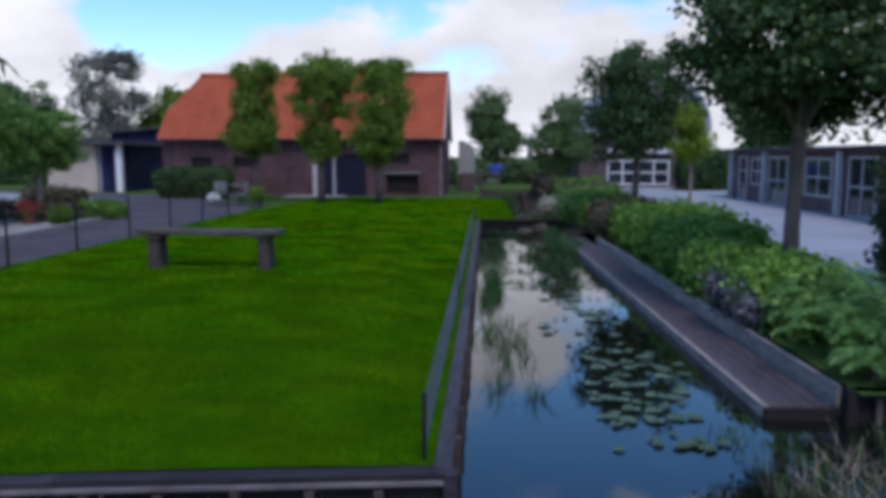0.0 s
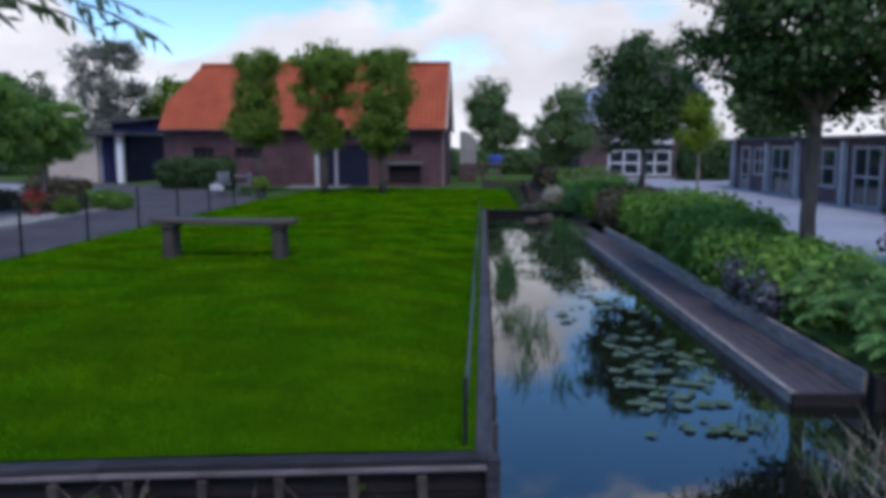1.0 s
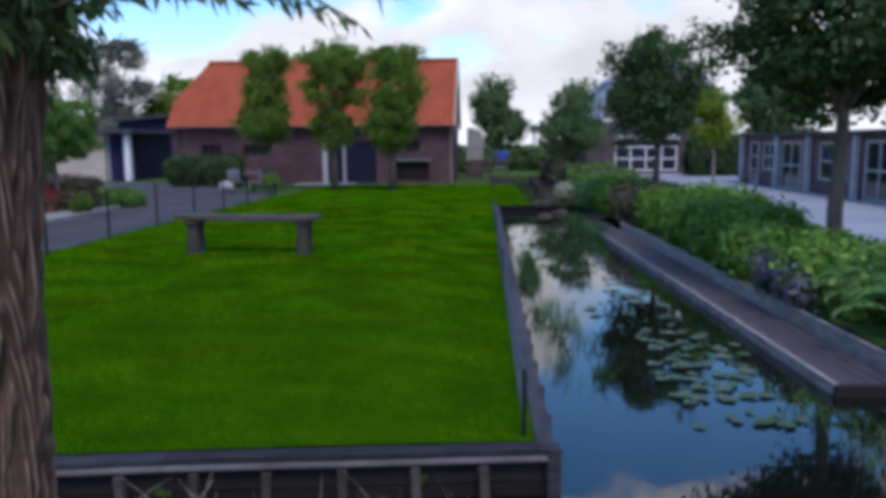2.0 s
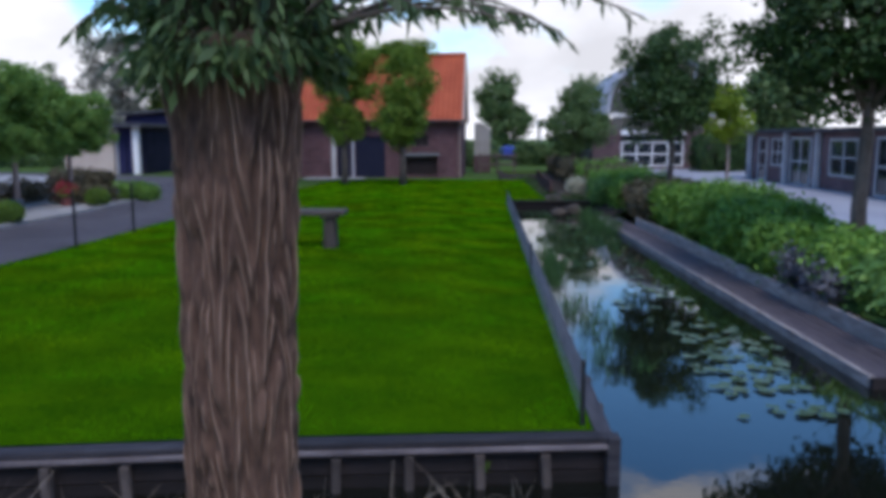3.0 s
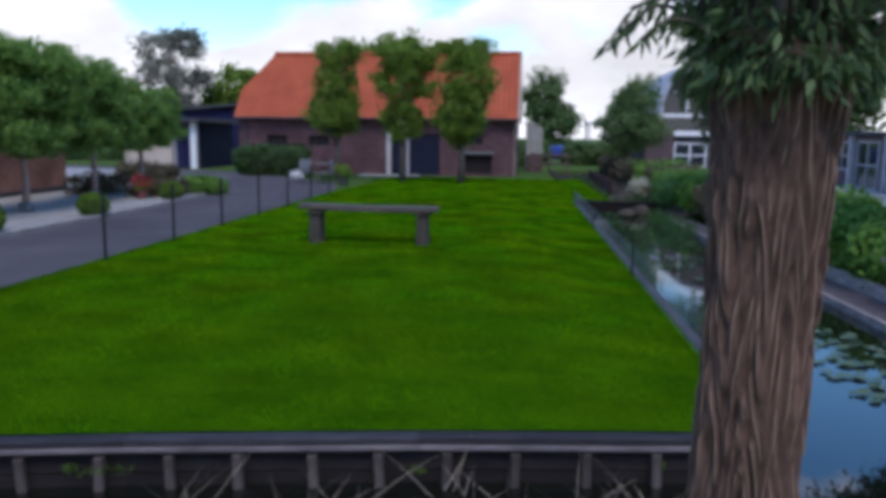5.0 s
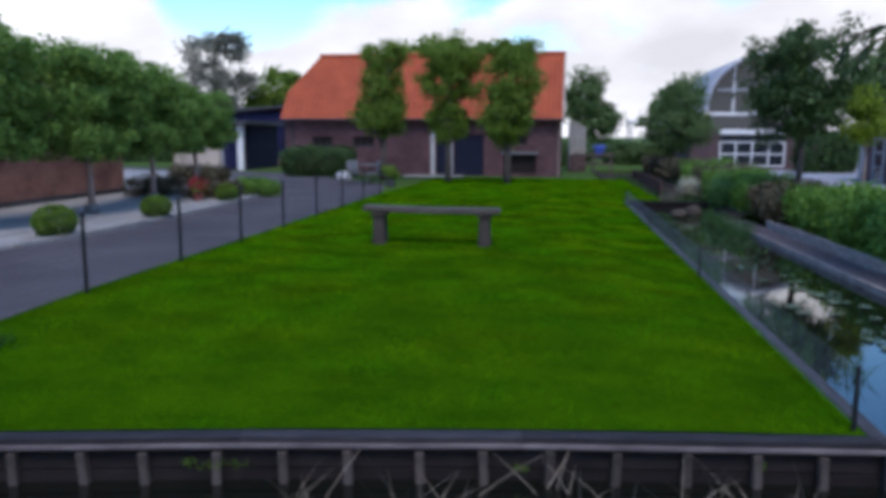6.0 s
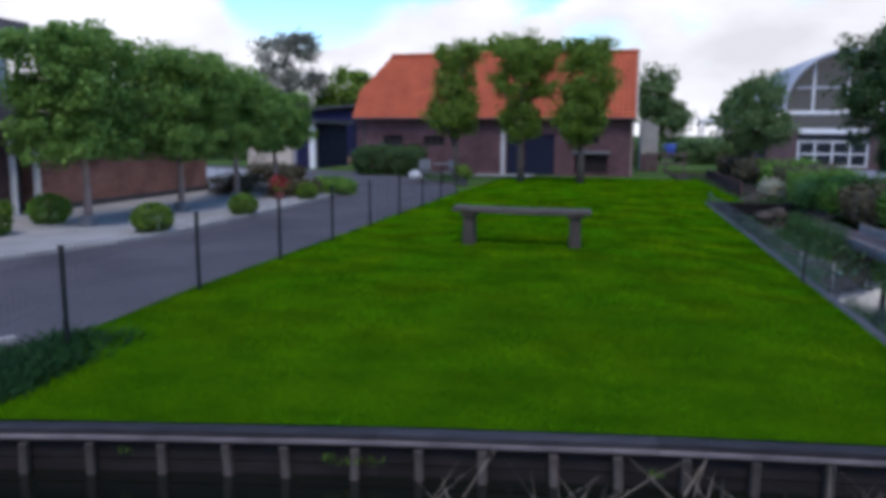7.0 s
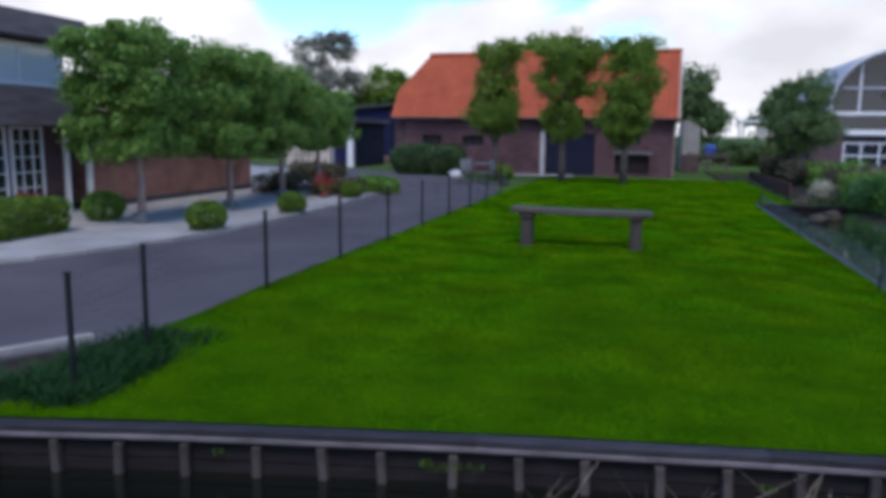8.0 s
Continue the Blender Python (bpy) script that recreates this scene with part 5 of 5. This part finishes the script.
    # low side shoots that reach out and droop at the ends
    for a, reach, rise in ((0.1, 0.62, 0.16), (-0.25, 0.52, 0.10), (0.35, 0.7, 0.22), (-0.1, 0.78, 0.2), (3.0, 0.26, 0.2), (3.35, 0.22, 0.13), (2.7, 0.3, 0.26), (-0.6, 0.4, 0.14), (0.0, 0.45, 0.24)):
        p0 = Vector((0.03 + 0.13 * math.cos(a), 0.13 * math.sin(a), H + 0.03))
        rise, reach = rise * 0.6, reach * 0.85
        p1 = p0 + Vector((math.cos(a) * reach * 0.5, math.sin(a) * reach * 0.5, rise * 1.7))
        p2 = p0 + Vector((math.cos(a) * reach, math.sin(a) * reach, rise * 0.3))
        line = [p0 * (1 - f) ** 2 + p1 * 2 * f * (1 - f) + p2 * f * f for f in [q / 7 for q in range(8)]]
        rod("shoot", line, [0.007 * (1 - 0.75 * q / 7) for q in range(8)], M_TRUNK, t, 5)
        for q in range(46):
            f = 0.12 + 0.88 * q / 45
            i = min(6, int(f * 7))
            d = (line[i + 1] - line[i]).normalized()
            pts.append(line[i].lerp(line[i + 1], f * 7 - i))
            axes.append((d * 0.55 + Vector(rng.normal(size=3)) * 0.35 + Vector((0, 0, -0.55))).normalized())
    # a ruff of short leafy sprouts hanging over the rim of the trunk
    for k in range(3000):
        a = rng.uniform(0, 2 * math.pi)
        r = abs(rng.normal(0.135, 0.045))
        pts.append(Vector((0.03 + r * math.cos(a), r * math.sin(a), H + abs(rng.normal(0.10, 0.11)) - 0.01 - 0.1 * max(0, r - 0.15))))
        axes.append(Vector((math.cos(a) * 0.5, math.sin(a) * 0.5, -0.7)) + Vector(rng.normal(size=3)) * 0.4)
    for k in range(420):
        a = rng.choice([-1.75, -1.2, -2.3, 0.2, 1.6, 2.9]) + rng.normal() * 0.28
        z = -abs(rng.normal(0, 0.03))
        r = 0.165 + rng.uniform(0, 0.05) + z * 0.1
        pts.append(Vector((0.03 + r * math.cos(a), r * math.sin(a), H + 0.02 + z)))
        axes.append(Vector((math.cos(a) * 0.35, math.sin(a) * 0.35, -1)) + Vector(rng.normal(size=3)) * 0.35)
    c = np.array([tuple(p) for p in pts])
    ax = np.array([tuple(p.normalized()) for p in axes])
    nor = np.cross(ax, rng.normal(size=ax.shape))
    nor /= np.linalg.norm(nor, axis=1, keepdims=True)
    L = rng.uniform(0.024, 0.062, size=(len(c), 1))
    W = L * rng.uniform(0.10, 0.17, size=(len(c), 1))
    side = nor
    mid = c + ax * L * 0.45
    cards("crown", np.stack([c, mid + side * W, c + ax * L, mid - side * W], axis=1), M_WILLOW, t)


willow()


# ---- hedges, shrubs and border plants ----
def shrub(name, label, category, at, size, mat, n, leaf, seed, group="", rough=0.07, stem=True):
    """A clipped or rounded bush: a woody core with a skin of leaves."""
    rng = np.random.default_rng(seed)
    t = thing(name, label, category, group, at)
    w, d, h = size
    p, nor = block_points(rng, -w / 2, w / 2, -d / 2, d / 2, 0.02, h, n, rough)
    q, nor2 = block_points(rng, -w / 2 * 0.8, w / 2 * 0.8, -d / 2 * 0.8, d / 2 * 0.8, 0.02, h * 0.86, n // 3, rough)
    cards("foliage", leaf_cards(rng, np.vstack([p, q]), leaf, 1.4, 0.2, np.vstack([nor, nor2]), 0.5), mat, t)
    for k in range(5):
        a = rng.uniform(0, 6.28)
        rod("stem", [(0, 0, 0), (0.2 * w * math.cos(a), 0.2 * d * math.sin(a), h * 0.4), (0.33 * w * math.cos(a), 0.33 * d * math.sin(a), h * 0.75)], [0.02, 0.014, 0.006], M_TRUNK, t, 5)
    return t


def ball(at, r, mat, seed, label, squash=0.78, group="clipped box balls on the gravel", name="box_ball"):
    rng = np.random.default_rng(seed)
    t = thing(name, label, "shrub", group, at)
    d = rng.normal(size=(2600, 3))
    d /= np.linalg.norm(d, axis=1, keepdims=True)
    p = d * r * (1 + 0.05 * rng.normal(size=(2600, 1))) * np.array([1, 1, squash]) + np.array([0, 0, r * squash * 0.92])
    p = p[p[:, 2] > 0.01]
    cards("foliage", leaf_cards(rng, p, 0.055, 1.3, 0, d[: len(p)], 0.4), mat, t)
    rod("stem", [(0, 0, 0), (0, 0, r), (0.02, 0, r * 1.5)], [0.03, 0.025, 0.01], M_TRUNK, t, 6)


ball((-12.98, 14.5, 0.05), 0.42, M_BOX, 61, "round clipped box bush on pale gravel")
ball((-12.8, 18.4, 0.05), 0.36, M_BOX, 62, "round clipped box bush at the road's edge")
ball((-13.1, 23.5, 0.05), 0.35, M_BOX, 63, "small clipped box bush at the road's edge")
ball((-16.26, 15.3, 0.05), 0.46, M_SHRUB, 64, "dark round bush beside the front door", group="", name="round_bush")
shrub("clipped_hedge", "bright green clipped hedge block before the windows", "hedge", (-16.1, 12.3, 0.05), (1.3, 2.2, 0.75), M_BOX, 7000, 0.05, 65, rough=0.03)
shrub("dome_hedge", "dark green clipped hedge dome before the barn", "hedge", (-13.1, 33.9, 0), (3.2, 1.5, 1.25), M_DARKLEAF, 6000, 0.09, 66, rough=0.1)
shrub("brown_shrub", "low brown-leaved shrub on the gravel", "shrub", (-14.0, 24.6, 0.05), (1.5, 1.2, 0.55), M_HEATHER, 2200, 0.08, 67, "brown shrubs beside the road", 0.12)
shrub("brown_shrub", "low brown-leaved shrub on the gravel", "shrub", (-15.6, 27.2, 0.05), (1.8, 1.2, 0.6), M_HEATHER, 2200, 0.09, 68, "brown shrubs beside the road", 0.12)
shrub("brown_shrub", "low reddish shrub against the wing wall", "shrub", (-16.4, 25.0, 0.05), (1.2, 1.6, 0.6), M_HEATHER, 2000, 0.08, 69, "brown shrubs beside the road", 0.12)
shrub("green_shrub", "low green shrub beside the road", "shrub", (-13.0, 26.2, 0.05), (1.2, 1.0, 0.5), M_SHRUB, 2000, 0.08, 70, "", 0.1)


def flower_pot(at, seed):
    rng = np.random.default_rng(seed)
    t = thing("flower_pot", "pot of red flowers on the gravel", "flower pot", at=at)
    bm = bmesh.new()
    bmesh.ops.create_cone(bm, cap_ends=True, segments=20, radius1=0.14, radius2=0.2, depth=0.34, matrix=pose(0, 0, 0.17))
    part("pot", bm, M_CLAY, t, smooth=False)
    p, out, _ = crown_points(rng, [(0, 0, 0.52, 0.3, 0.3, 0.2)], 40, 22, 0.06)
    cards("flowers", leaf_cards(rng, p, 0.06, 1.1, 0, out, 0.4), M_RED, t)
    cards("leaves", leaf_cards(rng, p * np.array([0.9, 0.9, 0.85]), 0.06, 1.3, 0, out, 0.3)[:400], M_SHRUB, t)


flower_pot((-14.0, 23.3, 0.05), 71)
flower_pot((-16.9, 13.6, 0.05), 72)

# planting between boardwalk and court: shrubs of several kinds in a row
for k, (x, y, w, d, h, m, n) in enumerate((
        (3.95, 9.9, 1.3, 1.4, 0.56, M_SHRUB, 6000), (3.85, 11.6, 1.35, 1.9, 0.56, M_SHRUB, 7000), (3.9, 13.5, 1.4, 2.0, 0.72, M_SHRUB, 7000),
        (3.95, 15.5, 1.5, 2.1, 0.78, M_SHRUB, 7000), (3.95, 17.6, 1.5, 2.2, 0.76, M_SHRUB, 6000), (3.7, 19.9, 1.5, 2.3, 0.72, M_HEATHER, 4000),
        (3.6, 22.2, 1.4, 2.2, 0.75, M_SHRUB, 5000), (3.0, 23.6, 0.9, 1.4, 0.6, M_FERN, 3000), (3.5, 25.0, 1.6, 2.6, 0.8, M_SHRUB, 5000),
        (3.6, 28.0, 1.6, 3.0, 0.8, M_HEATHER, 4000), (3.6, 31.4, 1.6, 3.4, 0.85, M_SHRUB, 4000))):
    shrub("border_shrub", ("leafy green shrub of the canal border", "brownish shrub of the canal border")[m is M_HEATHER], "shrub", (x, y, -0.02), (w, d, h), m, n, 0.075, 80 + k, "shrubs along the canal", 0.13)
shrub("lavender", "grey-blue lavender mound spilling over the board", "shrub", (3.32, 9.5, -0.05), (0.6, 1.1, 0.42), M_LAVENDER, 3500, 0.05, 91, "", 0.12)
shrub("light_shrub", "light green leafy perennial among the ferns", "shrub", (3.5, 8.4, -0.02), (0.45, 0.5, 0.36), M_LIME, 1300, 0.06, 92, "", 0.15)
shrub("side_shrub", "dark tall shrub beside the courtyard", "shrub", (7.0, 11.6, 0.03), (1.8, 1.6, 1.9), M_DARKLEAF, 6000, 0.09, 95, "", 0.15)
shrub("court_hedge", "dark hedge between the court's buildings", "hedge", (11.6, 42.5, 0.03), (2.6, 1.6, 2.0), M_DARKLEAF, 4000, 0.14, 96, "", 0.15)
for k, (x, y, w, d, h) in enumerate(((-2.5, 50.0, 4.5, 1.4, 1.5), (2.6, 52.5, 3.0, 1.4, 1.3), (6.0, 53.0, 3.2, 1.6, 1.8), (-8.0, 50.0, 5.0, 1.4, 2.0), (9.5, 60.0, 5.0, 2.0, 2.6), (-32.0, 50.0, 8.0, 2.0, 2.2))):
    shrub("far_hedge", "dark green hedge beyond the yard", "hedge", (x, y, -0.02), (w, d, h), M_FARLEAF, 3000, 0.16, 160 + k, "far hedges", 0.2)
shrub("flower_bush", "bush with cream flower heads above the canal", "shrub", (2.45, 26.6, -0.1), (0.8, 0.9, 0.5), M_CREAM, 1600, 0.07, 97, "", 0.12)
shrub("bank_hedge", "brown-leaved hedge on the far canal bank", "hedge", (3.0, 38.0, 0), (1.0, 12.0, 0.75), M_HEATHER, 5000, 0.12, 98, "", 0.1)


def fern(at, seed, spread, fronds=22):
    """Arching fronds with paired leaflets."""
    rng = np.random.default_rng(seed)
    t = thing("fern", "large fern with arching feathery fronds", "fern", "ferns beside the boardwalk", at)
    out = []
    for k in range(fronds):
        a = 2 * math.pi * k / fronds + rng.normal() * 0.2
        reach, up = spread * rng.uniform(0.6, 1.05), spread * rng.uniform(0.75, 1.35)
        d = np.array([math.cos(a), math.sin(a), 0])
        side = np.array([-d[1], d[0], 0])
        for f in np.linspace(0.12, 1, 20):
            c = d * reach * f + np.array([0, 0, up * (1.7 * f - 1.25 * f * f)])
            w = 0.24 * spread * math.sin(math.pi * (0.12 + 0.86 * f)) + 0.02
            tang = d * 0.7 + np.array([0, 0, 0.7 - 1.1 * f])
            for s in (-1, 1):
                tip = c + s * side * w + tang * 0.05 + np.array([0, 0, -0.03 - 0.03 * rng.random()])
                m = (c + tip) / 2
                out.append([c, m + tang * 0.03, tip, m - tang * 0.022])
    cards("frond", np.array(out), M_FERN, t)
    rod("crown_base", [(0, 0, -0.02), (0, 0, 0.12)], [0.06, 0.03], M_TRUNK, t, 6)


for k, (x, y, s) in enumerate(((3.65, 7.6, 0.8), (4.3, 8.2, 1.12), (3.75, 8.8, 0.8), (4.9, 7.4, 1.05), (4.2, 6.95, 0.6), (5.2, 8.8, 0.75), (3.5, 6.95, 0.45))):
    fern((x, y, -0.02), 110 + k, s)

# ---- water plants ----
rng = np.random.default_rng(131)
pad_mesh = []
for variant in range(3):
    vs = [(0, 0, 0.004)]
    for k in range(15):
        a = 0.25 + k * (2 * math.pi - 0.5) / 14
        r = 1 + 0.05 * rng.normal()
        vs.append((r * math.cos(a), r * math.sin(a), 0.012 + 0.012 * rng.random()))
    me = bpy.data.meshes.new("lily_pad")
    me.from_pydata(vs, [], [(0, k, k + 1) for k in range(1, 15)])
    me.materials.append(M_PAD)
    pad_mesh.append(me)
for k in range(150):
    if k < 100:
        y = rng.uniform(5.9, 9.0)
        x = 0.98 + 0.09 * (y - 6) + rng.uniform(0, 1.0)
    else:
        y = rng.uniform(9.0, 14.5)
        x = rng.uniform(0.9, 1.9)
    o = new("lily_pad", pad_mesh[k % 3])
    s = 0.035 + 0.075 * rng.random() ** 1.4
    o.matrix_world = pose(*right_bank(x, y), WATER + 0.003 + 0.0006 * (k % 9), rng.normal() * 1.5, rng.normal() * 1.5, rng.uniform(0, 360)) @ Matrix.Diagonal((s, s * rng.uniform(0.82, 1.0), 1, 1))
    tagged(o, "round water-lily leaf floating on the canal", "water lily", "lily pads on the canal")


def blades(name, label, category, spots, mat, seed, height, width, per, sway=0.3, kind="stuff", spread=0.06):
    """Tufts of upright, bending blades."""
    g = np.random.default_rng(seed)
    out = []
    for (x, y, z) in spots:
        x, y = right_bank(x, y) if x > 0.05 else (x, y)
        for _ in range(per):
            b = np.array([x + g.normal() * spread, y + g.normal() * spread, z])
            h = height * g.uniform(0.5, 1.2)
            d = np.array([g.normal() * sway, g.normal() * sway, 1.0]) * h
            s = np.array([g.normal(), g.normal(), 0])
            s = s / (np.linalg.norm(s) + 1e-6) * width
            m = b + d * 0.55 + np.array([0, 0, 0.02])
            out.append([b - s, b + s, m + s * 0.7, m - s * 0.7])
            out.append([m - s * 0.7, m + s * 0.7, b + d + s * 0.1, b + d - s * 0.1])
    return tagged(cards(name, np.array(out), mat), label, category, kind=kind)


blades("water_weed", "green weed standing in the shallow water", "water plants", [(rng.uniform(0.12, 0.62), rng.uniform(7.0, 10.5), WATER - 0.05) for _ in range(46)], M_REED, 141, 0.24, 0.006, 9, 0.35)
blades("water_weed", "green weed at the boardwalk's far end", "water plants", [(rng.uniform(1.7, 2.3), rng.uniform(17.5, 21.5), WATER - 0.05) for _ in range(46)], M_REED, 142, 0.4, 0.01, 12, 0.3)
blades("reed_clump", "bright green reeds at the canal's edge", "reeds", [(rng.uniform(0.08, 0.35), rng.uniform(11.0, 14.5), WATER - 0.05) for _ in range(40)], M_REED, 148, 0.32, 0.008, 12, 0.25)
blades("dry_reeds", "tangled pale stems at the ditch corner", "reeds", [(rng.uniform(2.3, 3.7), rng.uniform(4.6, 5.6), WATER - 0.08) for _ in range(44)], M_STALK, 149, 0.34, 0.007, 6, 0.7)
blades("dry_reeds", "dry brown stems in the ditch", "reeds", [(rng.uniform(1.9, 3.6), rng.uniform(4.5, 5.3), WATER - 0.08) for _ in range(26)], M_STALK, 143, 0.42, 0.004, 5, 0.3)
blades("dry_reeds", "dry pale stems before the lawn's timber edge", "reeds", [(x, front(x) - rng.uniform(0.12, 0.5), WATER - 0.1) for x in (-0.7, -1.1, -1.3, -1.6, -2.0, -2.3, -2.45, -3.2, -3.35, -3.5, -4.1, -4.3)], M_STALK, 144, 0.42, 0.006, 5, 0.6)
blades("moss_tuft", "green moss and grass sprouting from the timber edge", "grass", [(x, front(x) - 0.05, -0.16 - 0.1 * rng.random()) for x in (-0.95, -2.7, -4.75, -4.85, -4.95, -5.05, -6.6)], M_BOX, 151, 0.045, 0.004, 16, 0.7, spread=0.03)
blades("bank_weed", "dark green weeds in the ditch", "water plants", [(rng.uniform(2.0, 3.4), rng.uniform(5.0, 6.3), WATER - 0.08) for _ in range(40)], M_DARKLEAF, 145, 0.24, 0.008, 9, 0.5)
blades("canal_weed", "dark green weeds in the silted end of the canal", "water plants", [(rng.uniform(0.9, 1.45), rng.uniform(23.8, 42.0), -0.25) for _ in range(60)] + [(rng.uniform(1.4, 2.7), rng.uniform(23.8, 27.4), -0.25) for _ in range(60)], M_DARKLEAF, 147, 0.3, 0.02, 9, 0.5, spread=0.12)
blades("floating_weed", "low dark weed on the still water", "water plants", [(rng.uniform(0.2, 2.0), rng.uniform(13.0, 23.0), WATER - 0.01) for _ in range(170)], M_REED, 152, 0.05, 0.012, 9, 1.2, spread=0.12)
blades("corner_weed", "tall green grass at the fence's foot", "grass", [(rng.uniform(-8.8, -7.9), rng.uniform(4.4, 6.5), 0.0) for _ in range(240)], M_WEED, 146, 0.17, 0.010, 14, 0.75)


# ---- small furniture near the barn ----
def boulder(at, s, seed):
    bm = bmesh.new()
    bmesh.ops.create_icosphere(bm, subdivisions=3, radius=1.0)
    for v in bm.verts:
        v.co *= 1 + 0.22 * noise.noise(v.co * 1.2 + Vector((seed, 0, 0)))
    bmesh.ops.scale(bm, vec=(s, s * 0.8, s * 0.75), verts=bm.verts)
    o = part("boulder", bm, M_STONE, smooth=True)
    x, y, k = spread(at[0], at[1])
    o.location = (x, y, at[2] + s * 0.6)
    tagged(o, "large pale boulder beside the road", "boulder")


boulder((-10.9, 30.2, 0), 0.36, 3)


def garden_chair(at, turn):
    t = thing("garden_chair", "grey metal garden chair near the barn", "chair", "chairs near the barn", at, turn)
    part("seat", box(-0.24, 0.24, -0.24, 0.24, 0.42, 0.46, 0.01), M_GREYPAINT, t)
    part("backrest", box(-0.24, 0.24, 0.2, 0.24, 0.5, 0.9, 0.01), M_GREYPAINT, t)
    for x in (-0.22, 0.22):
        for y in (-0.22, 0.22):
            rod("leg", [(x, y, 0), (x, y, 0.42 if y < 0 else 0.9)], [0.016, 0.016], M_GREYPAINT, t, 6)


garden_chair((-10.0, 28.6, 0), 40)
garden_chair((-9.2, 28.2, 0), -60)
tbl = thing("garden_table", "small round grey garden table near the barn", "table", at=(-9.6, 29.4, 0))
bm = bmesh.new()
bmesh.ops.create_cone(bm, cap_ends=True, segments=28, radius1=0.4, radius2=0.4, depth=0.03, matrix=pose(0, 0, 0.72))
part("tabletop", bm, M_GREYPAINT, tbl)
rod("leg", [(0, 0, 0), (0, 0, 0.7)], [0.03, 0.025], M_STEEL, tbl, 8)
rod("foot", [(0, 0, 0), (0, 0, 0.03)], [0.22, 0.2], M_STEEL, tbl, 16)
for x, y, s in ((-8.6, 28.4, 0.3), (-8.3, 27.3, 0.24)):
    pl = thing("planter", "dark square planter with a small bush", "planter", "planters near the barn", (x, y, 0))
    part("tub", box(-s / 2, s / 2, -s / 2, s / 2, 0, s * 1.1, 0.015), M_POT, pl)
    g = np.random.default_rng(int(x * -100))
    p, out, _ = crown_points(g, [(0, 0, s * 1.1 + 0.2, 0.22, 0.22, 0.2)], 30, 20, 0.06)
    cards("foliage", leaf_cards(g, p, 0.06, 1.3, 0, out, 0.4), M_LIMED, pl)

# ---- grass ----
g = np.random.default_rng(200)
N = 230000
gy = 4.2 + 35.0 * g.random(N) ** 2.1
gx = g.uniform(-8.55, -0.2, N)
keep = gy > front(gx) + 0.11
gx, gy = gx[keep], gy[keep]
fx, fy = g.uniform(-0.14, 1.0, 2600), g.uniform(26.8, 39.3, 2600)
gx, gy = np.concatenate([gx, fx]), np.concatenate([gy, fy])
n = len(gx)
gz = np.array([lawn_z(x, y) for x, y in zip(gx.tolist(), gy.tolist())])
hh = g.uniform(0.018, 0.045, n) * (1 + 0.03 * (gy - 4))
aa = g.uniform(0, 2 * math.pi, n)
ww = 0.0022 + 0.0007 * (gy - 4)
b = np.stack([gx, gy, gz + 0.004], 1)
s = np.stack([np.cos(aa) * ww, np.sin(aa) * ww, np.zeros(n)], 1)
tip = b + np.stack([g.normal(size=n) * 0.5 * hh, g.normal(size=n) * 0.5 * hh, hh], 1)
tagged(cards("grass", np.stack([b - s, b + s, tip], 1), M_BLADE, corners=3), "short mown green grass of the lawn", "grass", kind="stuff")
